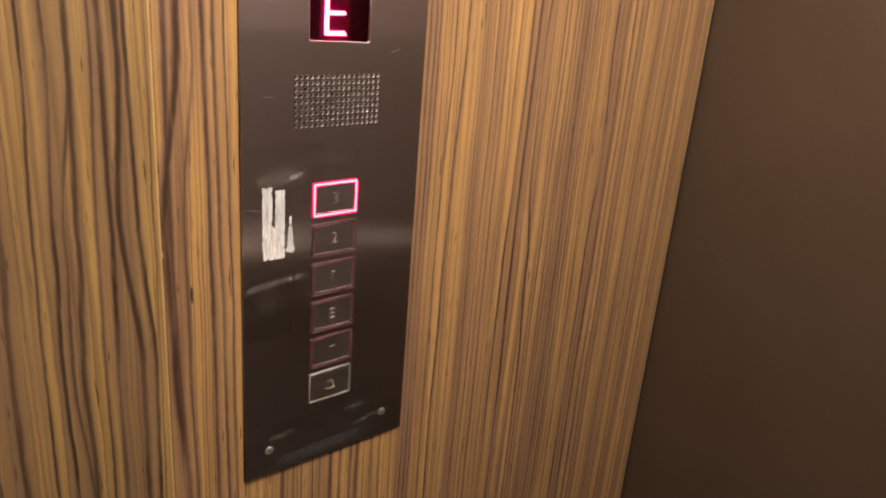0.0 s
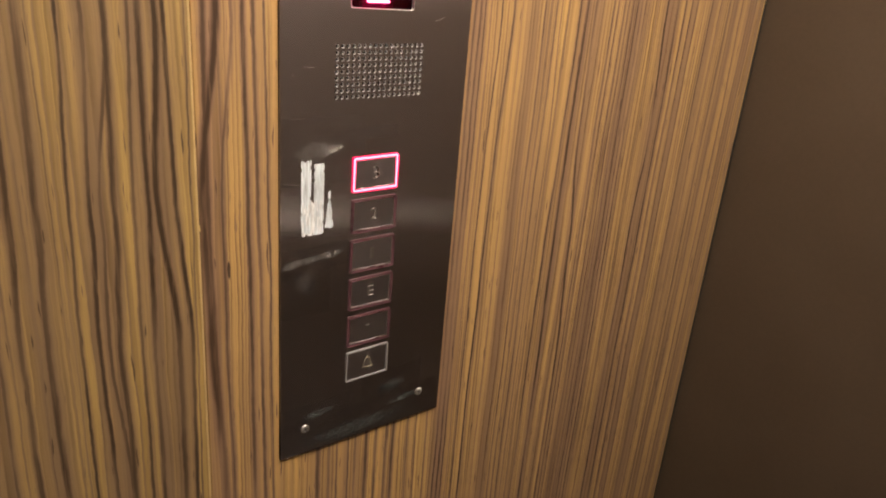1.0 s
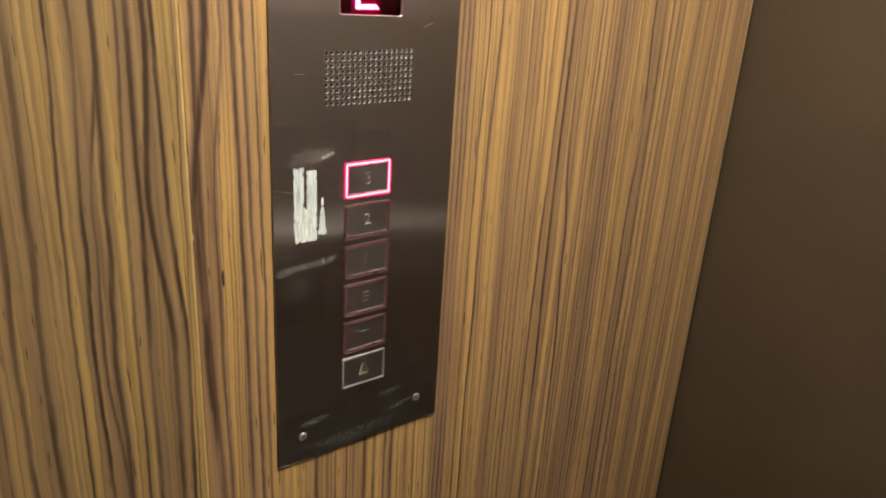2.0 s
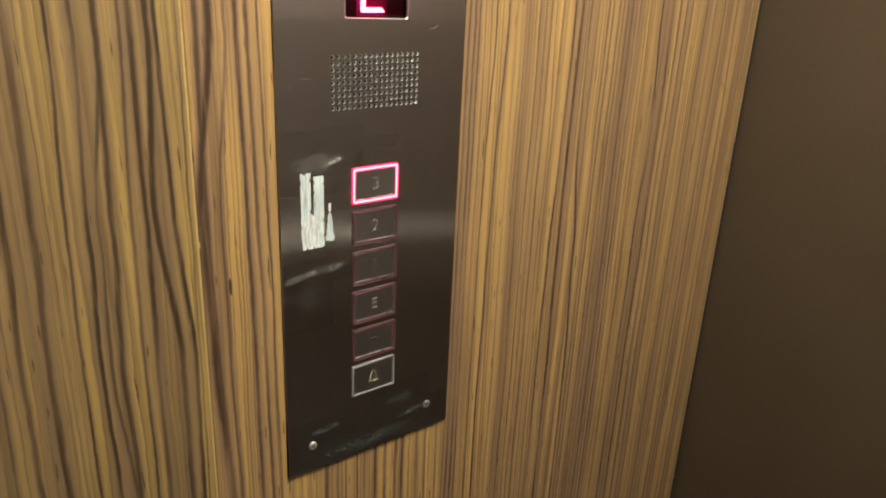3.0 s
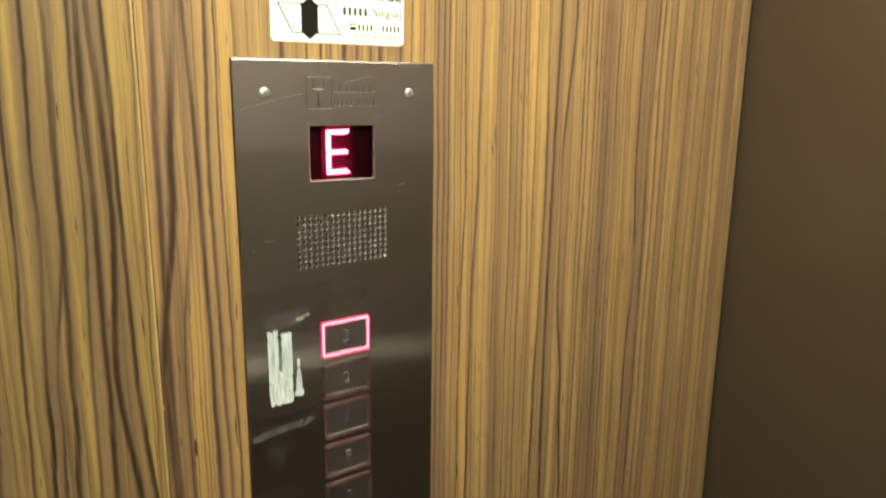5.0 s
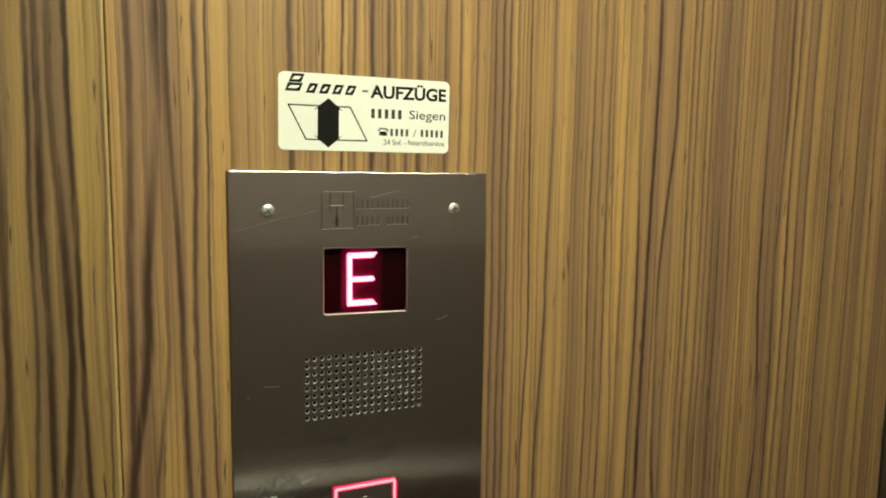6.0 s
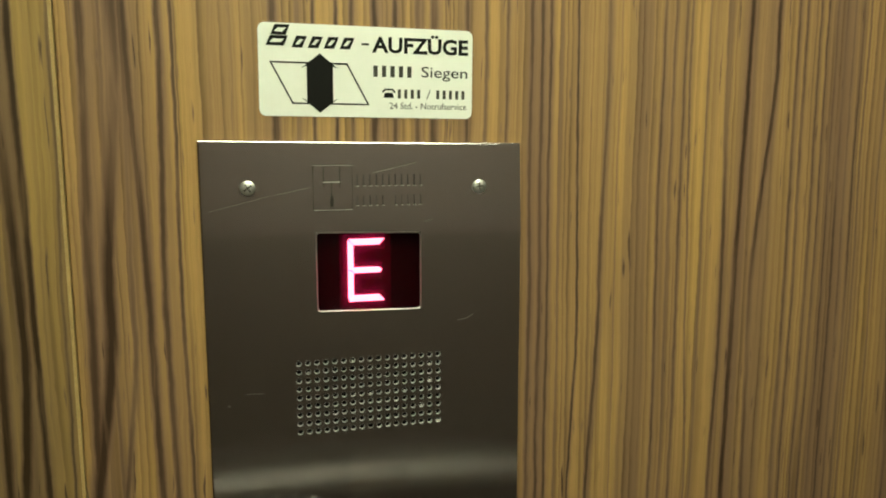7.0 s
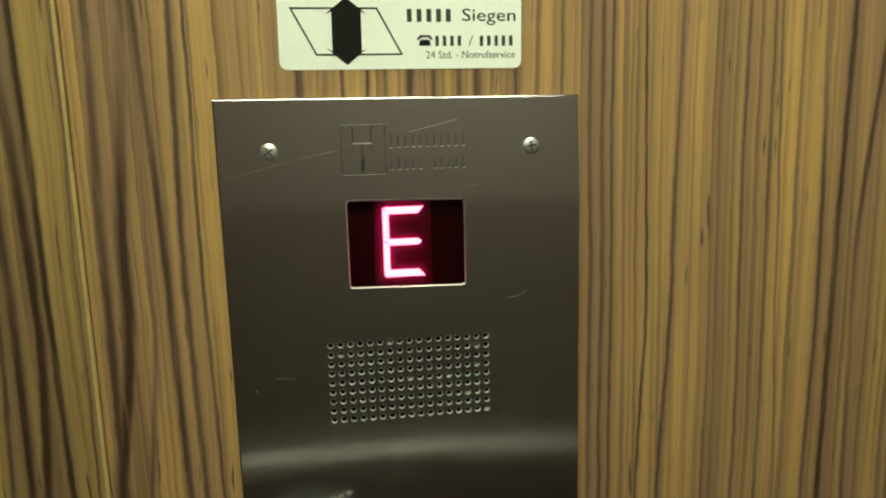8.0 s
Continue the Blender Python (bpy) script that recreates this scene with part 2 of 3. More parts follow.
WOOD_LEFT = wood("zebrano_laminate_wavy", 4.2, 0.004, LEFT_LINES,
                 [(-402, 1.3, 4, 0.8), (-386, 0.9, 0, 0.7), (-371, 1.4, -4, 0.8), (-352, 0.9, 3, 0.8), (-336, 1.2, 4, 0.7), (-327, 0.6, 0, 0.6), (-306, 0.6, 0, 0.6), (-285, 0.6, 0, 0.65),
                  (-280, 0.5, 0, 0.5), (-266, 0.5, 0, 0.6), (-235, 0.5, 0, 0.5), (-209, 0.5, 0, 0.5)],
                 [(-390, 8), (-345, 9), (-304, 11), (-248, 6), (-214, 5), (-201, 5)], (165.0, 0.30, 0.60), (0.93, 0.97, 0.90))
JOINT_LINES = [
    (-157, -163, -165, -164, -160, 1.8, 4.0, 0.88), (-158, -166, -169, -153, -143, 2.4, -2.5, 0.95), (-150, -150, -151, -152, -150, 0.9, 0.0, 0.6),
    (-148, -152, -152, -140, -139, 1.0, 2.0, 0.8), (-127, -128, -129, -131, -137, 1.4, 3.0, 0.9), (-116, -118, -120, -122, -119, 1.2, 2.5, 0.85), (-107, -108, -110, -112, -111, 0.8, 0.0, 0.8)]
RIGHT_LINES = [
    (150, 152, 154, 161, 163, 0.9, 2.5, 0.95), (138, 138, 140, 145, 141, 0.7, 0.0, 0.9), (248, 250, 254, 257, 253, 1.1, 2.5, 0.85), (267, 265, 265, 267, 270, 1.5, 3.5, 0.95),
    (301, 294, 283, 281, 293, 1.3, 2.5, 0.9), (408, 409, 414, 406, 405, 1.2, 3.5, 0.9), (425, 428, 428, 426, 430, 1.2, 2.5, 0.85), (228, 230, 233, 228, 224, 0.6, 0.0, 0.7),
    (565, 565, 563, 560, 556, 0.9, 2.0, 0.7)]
FAR_LINES = [(309, 0.8, 2, 0.8), (316, 0.7, 0, 0.8), (327, 0.7, 2, 0.8), (334, 0.8, 0, 0.8), (342, 0.7, 2, 0.85), (350, 0.9, 2, 0.85), (357, 0.7, 0, 0.8), (364, 0.9, 2, 0.85), (370, 0.6, 0, 0.7),
             (387, 0.6, 0, 0.7), (440, 1.1, 3, 0.85), (452, 0.8, 2, 0.8), (463, 0.8, 0, 0.8), (478, 0.6, 0, 0.6), (494, 0.9, 2, 0.8), (512, 0.8, 2, 0.7), (531, 0.9, 3, 0.8), (548, 0.8, 0, 0.7), (577, 0.8, 2, 0.8), (590, 0.8, 0, 0.7)]
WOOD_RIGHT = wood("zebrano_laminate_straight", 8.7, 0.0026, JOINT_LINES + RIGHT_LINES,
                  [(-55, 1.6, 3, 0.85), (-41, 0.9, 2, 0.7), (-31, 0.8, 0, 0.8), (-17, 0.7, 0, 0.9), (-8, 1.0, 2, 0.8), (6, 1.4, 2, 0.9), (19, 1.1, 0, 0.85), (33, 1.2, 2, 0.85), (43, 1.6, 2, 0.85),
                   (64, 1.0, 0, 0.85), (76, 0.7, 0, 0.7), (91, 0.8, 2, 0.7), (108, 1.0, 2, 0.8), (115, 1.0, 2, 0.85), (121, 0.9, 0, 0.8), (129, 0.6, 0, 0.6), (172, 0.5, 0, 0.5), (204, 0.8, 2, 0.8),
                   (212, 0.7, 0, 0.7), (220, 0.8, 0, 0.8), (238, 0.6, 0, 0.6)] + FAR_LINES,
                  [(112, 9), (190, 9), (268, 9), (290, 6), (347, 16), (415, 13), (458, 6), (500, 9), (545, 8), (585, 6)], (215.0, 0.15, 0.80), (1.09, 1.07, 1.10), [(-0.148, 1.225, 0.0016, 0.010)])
WOOD_TRIM = wood("pale_zebrano_strip", 2.1, 0.001, [], [(600, 0.5, 0, 0.5), (606, 0.4, 0, 0.4)], [(604, 3)], (260.0, 0.4, 0.4))
WOOD_EDGE = plain("pale_laminate_edge", (0.52, 0.37, 0.16), 0.4, 0, 0.2, 90)
STEEL = brushed("brushed_steel", (0.685, 0.642, 0.640), 0.22, 0.006, 0.08, 0.14, 0.17, 0.12)
STEEL_CAP = brushed("brushed_steel_cap", (0.60, 0.56, 0.57), 0.30, 0.10, 0.1, 0.12, 0.25, 0.25)
SATIN = plain("satin_bright_rail", (0.94, 0.94, 0.92), 0.30, 0.45, 0.03, 40)
STEEL_RAIL = plain("polished_steel_rail", (0.90, 0.89, 0.87), 0.38, 1.0, 0.05, 40)
BEZEL = plain("bare_cut_steel", (0.66, 0.64, 0.61), 0.42, 1.0, 0.05, 300)
WHITE_SPECK = plain("white_speck", (0.75, 0.75, 0.72), 0.8, 0, 0.1, 300)
CUT = plain("punched_steel_edge", (0.70, 0.70, 0.70), 0.35, 0.5, 0.1, 300)
ZINC = plain("zinc_plated_screw", (0.88, 0.88, 0.86), 0.40, 1.0, 0.1, 300)
BROWN = plain("brown_painted_steel", (0.076, 0.054, 0.036), 0.36, 0, 0.08, 25, 0.15)
# Two tones of the unseen far wall, set apart to grade the plate's reflection.
LOWER = plain("darker_lower_wall", (0.158, 0.142, 0.134), 0.5, 0, 0.08, 25, 0.1)
GREIGE = plain("lightened_upper_wall", (0.275, 0.243, 0.240), 0.5, 0, 0.06, 25, 0.1)
DARK = plain("black_void", (0.012, 0.011, 0.010), 0.8, 0, 0.2)
FLOOR = plain("dark_speckled_rubber", (0.065, 0.060, 0.056), 0.7, 0, 0.4, 60, 0.3)
CEILING = plain("off_white_ceiling", (0.62, 0.58, 0.50), 0.6, 0, 0.05, 20)
LENS = plain("black_display_board", (0.045, 0.002, 0.020), 0.5, 0, 0.1, 60, 0, 0.1)
LED_BED = plain("red_digit_bed", (0.15, 0.005, 0.080), 0.5, 0, 0.1, 60, 0, 0.15)
LED_OFF = plain("unlit_display_segment", (0.17, 0.010, 0.065), 0.4, 0, 0.1, 60, 0, 0.15)
LED_ON = glowing("lit_display_segment", (1.0, 0.95, 0.80), 34.0, (0.5, 0.3, 0.3))
FILTER = tinted("dark_red_filter", (0.66, 0.25, 0.37))
RING_ON = glowing("lit_red_button_ring", (1.0, 0.002, 0.10), 1.15, (0.5, 0.02, 0.06))
RING_GLARE = glowing("pink_ring_glare", (1.0, 0.40, 0.52), 2.3, (0.5, 0.1, 0.2))
RING_OFF = plain("unlit_maroon_button_ring", (0.085, 0.032, 0.040), 0.32, 0, 0.2, 200, 0, 0.9)
RING_GREY = plain("pale_grey_button_ring", (0.33, 0.33, 0.32), 0.35, 0.2, 0.1, 200)
SYMBOL = plain("pale_yellow_symbol", (0.56, 0.51, 0.36), 0.4, 0, 0.1)
# For the raised bar, and for glints painted along the engraving.
RAISED_GLINT = plain("raised_metal_and_glint", (0.52, 0.50, 0.47), 0.35, 0.5, 0.1, 300)
WORN = plain("worn_engraving", (0.060, 0.055, 0.052), 0.5, 0.2, 0.2, 300)
NUMERAL = plain("bare_steel_character", (0.62, 0.60, 0.57), 0.30, 1.0, 0.05, 300)
SLOT_SHADE = plain("screw_slot_shade", (0.16, 0.16, 0.15), 0.4, 0.8, 0.1, 300)
ENGRAVED = plain("engraved_dark_line", (0.04, 0.036, 0.03), 0.5, 0.4, 0.2, 300)
SCRATCH = plain("fresh_scratch_in_steel", (0.33, 0.315, 0.285), 0.5, 1.0, 0.2, 300)
SIGN = plain("cream_sign_plate", (0.94, 0.96, 0.89), 0.45, 0, 0.02, 25)
INK = plain("black_sign_print", (0.008, 0.008, 0.007), 0.7, 0, 0.1, 60, 0, 0.15)
INK_GREY = plain("grey_sign_print", (0.07, 0.07, 0.06), 0.7, 0, 0.1, 60, 0, 0.15)
PAPER_BRIGHT = residue("bright_paper_residue", (0.88, 0.92, 0.91), 0.22, 0.2, 200.0)
PAPER = residue("white_paper_residue", (0.74, 0.83, 0.85), 0.22, 0.10, 180.0)
LAMP = glowing("ceiling_diffuser", LAMP_COLOUR, LAMP_STRENGTH, (0.8, 0.8, 0.8))


# ---- mesh helpers ----
def part(name, bm, mat, parent=None, label="", smooth=False):
    """Links a bmesh as one mesh object under a thing or a part."""
    mesh = bpy.data.meshes.new(name)
    bmesh.ops.recalc_face_normals(bm, faces=bm.faces)
    uv = bm.loops.layers.uv.new("grain")
    for face in bm.faces:
        face.smooth = smooth
        for loop in face.loops:
            loop[uv].uv = (loop.vert.co.x * 4, loop.vert.co.z * 4)
    bm.to_mesh(mesh)
    bm.free()
    mesh.materials.append(mat)
    ob = new(name, mesh)
    ob.parent = parent
    return tagged(ob, label)


def thing(name, label, category, group="", kind="", at=(0, 0, 0)):
    ob = new(name)
    ob.empty_display_size = 0.05
    return tagged(ob, label, category, group, kind)


def box(x0, x1, y0, y1, z0, z1, bevel=0.0, segments=2, bm=None):
    bm = bm or bmesh.new()
    made = bmesh.ops.create_cube(bm, size=1)["verts"]
    bmesh.ops.transform(bm, verts=made, matrix=Matrix.Translation(((x0 + x1) / 2, (y0 + y1) / 2, (z0 + z1) / 2))
                        @ Matrix.Diagonal((x1 - x0, y1 - y0, z1 - z0, 1)))
    if bevel:
        bmesh.ops.bevel(bm, geom=list({e for v in made for e in v.link_edges}), offset=bevel, segments=segments, profile=0.5, affect="EDGES")
    return bm


def sheet(xs, zs, open_cell, y0, y1):
    """A sheet from y0 (front) to y1 (back), cut along xs and zs, with the cells open where open_cell(x, z) says so."""
    bm = bmesh.new()
    grid = {}

    def vert(i, j, k):
        if (i, j, k) not in grid:
            grid[i, j, k] = bm.verts.new((xs[i], (y0, y1)[k], zs[j]))
        return grid[i, j, k]

    nx, nz = len(xs) - 1, len(zs) - 1
    solid = {(i, j): not open_cell((xs[i] + xs[i + 1]) / 2, (zs[j] + zs[j + 1]) / 2) for i in range(nx) for j in range(nz)}
    for (i, j), full in solid.items():
        if not full:
            continue
        for k in (0, 1):
            bm.faces.new([vert(i, j, k), vert(i + 1, j, k), vert(i + 1, j + 1, k), vert(i, j + 1, k)])
        for a, b, c, d, at in ((i, j, i + 1, j, (i, j - 1)), (i, j + 1, i + 1, j + 1, (i, j + 1)),
                               (i, j, i, j + 1, (i - 1, j)), (i + 1, j, i + 1, j + 1, (i + 1, j))):
            if not solid.get(at, False):
                bm.faces.new([vert(a, b, 0), vert(c, d, 0), vert(c, d, 1), vert(a, b, 1)])
    return bm


def soften(bm, offset, segments, wanted):
    """Rounds the edges whose two ends suit wanted(co) and that lie between two faces at an angle."""
    bm.edges.ensure_lookup_table()
    bm.normal_update()
    edges = [e for e in bm.edges if all(wanted(v.co) for v in e.verts) and len(e.link_faces) == 2 and e.calc_face_angle(0) > 0.5]
    bmesh.ops.bevel(bm, geom=edges, offset=offset, segments=segments, profile=0.5, affect="EDGES")
    return bm


def prism(points, y0, y1, bm=None):
    """A flat shape of points (x, z), from y0 (front) to y1."""
    bm = bm or bmesh.new()
    front, back = ([bm.verts.new((x, y, z)) for x, z in points] for y in (y0, y1))
    bm.faces.new(front), bm.faces.new(back[::-1])
    for n in range(len(points)):
        m = (n + 1) % len(points)
        bm.faces.new([front[n], back[n], back[m], front[m]])
    return bm


def stroke(points, width, y0, y1, closed=False, bm=None):
    """A drawn line of even width through points (x, z)."""
    bm = bm or bmesh.new()
    pts = [Vector(p) for p in points]
    pairs = list(zip(pts, pts[1:] + pts[:1])) if closed else list(zip(pts, pts[1:]))
    for a, b in pairs:
        along = (b - a).normalized() * width / 2
        side = Vector((-along.y, along.x))
        a2, b2 = a - along * 0.8, b + along * 0.8
        prism([a2 - side, b2 - side, b2 + side, a2 + side], y0, y1, bm)
    return bm


def lettering(text, x0, x1, z0, z1, y0, y1, weight=0.0, chamfer=0.0):
    """Words in the built-in font, fitted to a box on the wall, as a bmesh."""
    curve = bpy.data.curves.new("lettering", "FONT")
    curve.body, curve.offset, curve.resolution_u = text, weight, 3
    curve.bevel_depth, curve.bevel_resolution = chamfer, 1
    ob = new("lettering", curve)
    bpy.context.view_layer.update()
    mesh = bpy.data.meshes.new_from_object(ob.evaluated_get(bpy.context.evaluated_depsgraph_get()))
    bpy.data.objects.remove(ob)
    bm = bmesh.new()
    bm.from_mesh(mesh)
    bpy.data.meshes.remove(mesh)
    xs, zs = [v.co.x for v in bm.verts], [v.co.y for v in bm.verts]
    top = max(v.co.z for v in bm.verts)
    for v in bm.verts:
        deep = (1 - v.co.z / top) / 2 if chamfer else 0.0
        u, w = (v.co.x - min(xs)) / (max(xs) - min(xs)), (v.co.y - min(zs)) / (max(zs) - min(zs))
        v.co = (x0 + u * (x1 - x0), y0 + deep * (y1 - y0), z0 + w * (z1 - z0))
    if chamfer:
        return bm
    made = bmesh.ops.extrude_face_region(bm, geom=bm.faces[:])["geom"]
    for v in made:
        if isinstance(v, bmesh.types.BMVert):
            v.co.y = y1
    return bm


def lathe(profile, centre, turns=24):
    """A body turned about an axis along y; profile: (radius, y)."""
    bm = bmesh.new()
    rings = [[bm.verts.new((centre[0] + r * math.cos(a), centre[1] + y, centre[2] + r * math.sin(a)))
              for a in (2 * math.pi * n / turns for n in range(turns))] for r, y in profile]
    for a, b in zip(rings, rings[1:]):
        for n in range(turns):
            bm.faces.new([a[n], a[(n + 1) % turns], b[(n + 1) % turns], b[n]])
    bm.faces.new(rings[0]), bm.faces.new(rings[-1])
    return bm


# ---- the car ----
tagged(part("floor", box(X0 - 0.1, X1 + 0.1, Y0 - 0.1, 0.12, -0.08, 0.0), FLOOR), "dark speckled rubber floor of the lift car", "floor", kind="structure")
tagged(part("ceiling", box(X0 - 0.1, X1 + 0.1, Y0 - 0.1, 0.12, H, H + 0.08), CEILING), "plain off-white lift car ceiling", "ceiling", kind="structure")
tagged(part("wall_south", box(X0 - 0.1, X1 + 0.1, Y0 - 0.1, Y0, 0, 0.885), LOWER), "plain brown lower wall of the lift car", "wall", kind="structure")
# The split at 1.37 m is added; it puts the reflected brightness step into colour.
tagged(part("wall_south_upper", box(-0.12, X1 + 0.1, Y0 - 0.1, Y0, 1.37, H), GREIGE), "unseen upper wall, lightened to brighten the plate's top reflection", "wall", kind="structure")
tagged(part("wall_south_middle", box(-0.12, X1 + 0.1, Y0 - 0.1, Y0, 0.885, 1.37), LOWER), "unseen middle wall, kept darker for the plate's reflection", "wall", kind="structure")
# Added dark section: stands in for a person reflected in the plate's left side.
tagged(part("wall_south_darkener", box(X0 - 0.1, -0.12, Y0 - 0.1, Y0, 0.885, H), BROWN), "unseen dark wall section added to darken the plate's reflection", "wall", kind="structure")
tagged(part("wall_west", box(X0 - 0.1, X0, Y0, 0.12, 0, H), BROWN), "plain brown painted steel wall of the lift car", "wall", kind="structure")
tagged(part("wall_east", box(X1, X1 + 0.1, Y0, 0.12, 0, H), BROWN), "satin dark brown painted steel front wall meeting the wood panels", "wall", kind="structure")
north = tagged(part("wall_north", sheet([X0, -0.0995, 0.0995, X1], [0, PB + 0.002, PB + 0.555, H], lambda x, z: abs(x) < 0.09 and PB + 0.01 < z < PB + 0.55, 0.018, 0.10), DARK),
               "dark backing of the wood-panelled lift wall", "wall", kind="structure")
SEAM = -0.173
bm = box(X0 + 0.002, SEAM - 0.0003, 0.0, 0.0175, 0.004, H - 0.004)
soften(bm, 0.0010, 3, lambda c: c.y < 0.001)
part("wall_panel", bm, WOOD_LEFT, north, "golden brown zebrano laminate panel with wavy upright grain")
bm = sheet([SEAM + 0.0004, -0.0995, 0.0995, 0.6090], [0.004, PB + 0.002, PB + 0.555, H - 0.004], lambda x, z: abs(x) < 0.09 and PB + 0.01 < z < PB + 0.55, 0.0, 0.0175)
soften(bm, 0.0016, 3, lambda c: c.y < 0.001 and (abs(c.x - SEAM) < 0.01 or c.x > 0.605))
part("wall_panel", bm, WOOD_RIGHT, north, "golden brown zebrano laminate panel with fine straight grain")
part("edge_strip", box(SEAM - 0.0021, SEAM - 0.0002, -0.0004, 0.012, 0.004, H - 0.004, 0.0004), WOOD_EDGE, north, "thin pale edge strip at the joint")
part("edge_strip", box(0.5980, 0.6096, -0.0007, 0.012, 0.004, H - 0.004, 0.0006, 3), WOOD_TRIM, north, "pale wooden edge strip along the corner")
# Black strip puts the shade of the narrow corner gap into colour.
part("gap_shade_strip", box(0.6098, 0.6178, 0.0012, 0.012, 0.004, H - 0.004), DARK, north, "black strip for the shade in the corner gap")
part("chip", prism([(SEAM - 0.0022, PB + 0.268), (SEAM + 0.0008, PB + 0.266), (SEAM + 0.0004, PB + 0.272), (SEAM - 0.0014, PB + 0.2735)], -0.0004, 0.002), WOOD_EDGE, north, "pale chip at the panel joint")

lamp = thing("ceiling_light", "flat square lift ceiling light with a warm white diffuser", "ceiling light")
LX, LY, LW, LD = 0.07, -0.60, 0.36, 0.42
part("diffuser", box(LX - LW / 2, LX + LW / 2, LY - LD / 2, LY + LD / 2, H - 0.022, H - 0.012), LAMP, lamp, "glowing warm white diffuser")
frame_bm = bmesh.new()
for a, b, c, d in ((-1, 1, -1, -1), (-1, 1, 1, 1), (-1, -1, -1, 1), (1, 1, -1, 1)):
    box(LX + a * LW / 2 - 0.012, LX + b * LW / 2 + 0.012, LY + c * LD / 2 - 0.012, LY + d * LD / 2 + 0.012, H - 0.028, H, 0, 2, frame_bm)
part("frame", frame_bm, STEEL_RAIL, lamp, "narrow metal frame")

rail = thing("handrail", "round polished steel handrail on the brown side wall", "handrail")
RY, RZ = Y0 + 0.080, 0.894
bm = lathe([(0.024, -0.62), (0.024, 0.62)], (0, 0, 0), 32)
bmesh.ops.transform(bm, verts=bm.verts, matrix=pose(-0.09, RY, RZ, 0, 0, 90))
part("bar", bm, SATIN, rail, smooth=True)
for x in (-0.55, 0.37):
    bm = lathe([(0.024, 0.0), (0.024, 0.005), (0.008, 0.006), (0.008, 0.07)], (x, Y0, RZ), 20)
    part("bracket", bm, STEEL_RAIL, rail)

# ---- control panel ----
panel = thing("lift_control_panel", "brushed steel lift control panel set into the wood wall", "control panel")
WX0, WX1, WZ0, WZ1 = -0.0325, 0.0338, PB + 0.4525, PB + 0.5025
BW, BH, PITCH = 0.0522, 0.0360, 0.0422
BUTTONS = [PB + 0.3005 - PITCH * n for n in range(6)]
GP = 0.005625
GX0, GX1, GZ0, GZ1 = -8.5 * GP, 8.5 * GP, PB + 0.3975 - 4.5 * GP, PB + 0.3975 + 4.5 * GP
BACK = 0.0015


def opening(x, z):
    return ((WX0 < x < WX1 and WZ0 < z < WZ1) or (GX0 < x < GX1 and GZ0 < z < GZ1)
            or any(abs(x) < BW / 2 and abs(z - b) < BH / 2 for b in BUTTONS))


xs = sorted([-0.1, 0.1, WX0, WX1, GX0, GX1, -BW / 2, BW / 2])
zs = sorted([PB, PB + 0.559, WZ0, WZ1, GZ0, GZ1] + [b + s * BH / 2 for b in BUTTONS for s in (-1, 1)])
bm = sheet(xs, zs, opening, FRONT, BACK)
for v in bm.verts:
    if v.co.z > PB + 0.55:
        v.co.z -= 0.010 * v.co.x + 0.0008
    elif WX0 - 1e-6 <= v.co.x <= WX1 + 1e-6 and WZ0 - 1e-6 <= v.co.z <= WZ1 + 1e-6:
        v.co.z -= 0.024 * v.co.x + 0.0006
# the sides of the grille opening are filled by the pierced cells
gone = [f for f in bm.faces if abs(f.normal.y) < 0.5 and all(GX0 - 1e-6 <= v.co.x <= GX1 + 1e-6 and GZ0 - 1e-6 <= v.co.z <= GZ1 + 1e-6 for v in f.verts)]
bmesh.ops.delete(bm, geom=gone, context="FACES_ONLY")
on_rim = lambda c: c.y < FRONT + 1e-6 and (abs(abs(c.x) - 0.1) < 1e-6 or abs(c.z - PB) < 1e-6 or abs(c.z - PB - 0.559) < 0.003)
soften(bm, 0.0013, 6, on_rim)
# The window's cut walls are coloured black so the digit's red doesn't show there.
for face in bm.faces:
    c = face.calc_center_median()
    if abs(face.normal.y) < 0.5 and WX0 - 1e-4 < c.x < WX1 + 1e-4 and WZ0 - 2e-3 < c.z < WZ1 + 1e-3:
        face.material_index = 2
HOLE = 0.00162
for i in range(17):
    for j in range(9):
        cx, cz = GX0 + (i + 0.5) * GP, GZ0 + (j + 0.5) * GP
        outer = [bm.verts.new((cx + GP / 2 * a, FRONT, cz + GP / 2 * b)) for a, b in
                 ((1, 0), (1, 1), (0, 1), (-1, 1), (-1, 0), (-1, -1), (0, -1), (1, -1))]
        rim = [[bm.verts.new((cx + r * math.cos(math.pi * n / 8), y, cz + r * math.sin(math.pi * n / 8))) for n in range(16)]
               for r, y in ((HOLE + 0.0002, FRONT), (HOLE, FRONT + 0.0002), (HOLE, FRONT + 0.0022))]
        for n in range(8):
            m, a, b, c = (n + 1) % 8, 2 * n, 2 * n + 1, (2 * n + 2) % 16
            bm.faces.new([outer[n], outer[m], rim[0][c], rim[0][b], rim[0][a]])
        for top, low in zip(rim, rim[1:]):
            for n in range(16):
                bm.faces.new([top[n], top[(n + 1) % 16], low[(n + 1) % 16], low[n]]).material_index = 1
plate = part("plate", bm, STEEL, panel, "brushed steel face plate with a pierced speaker grille")
plate.data.materials.append(CUT)
plate.data.materials.append(DARK)
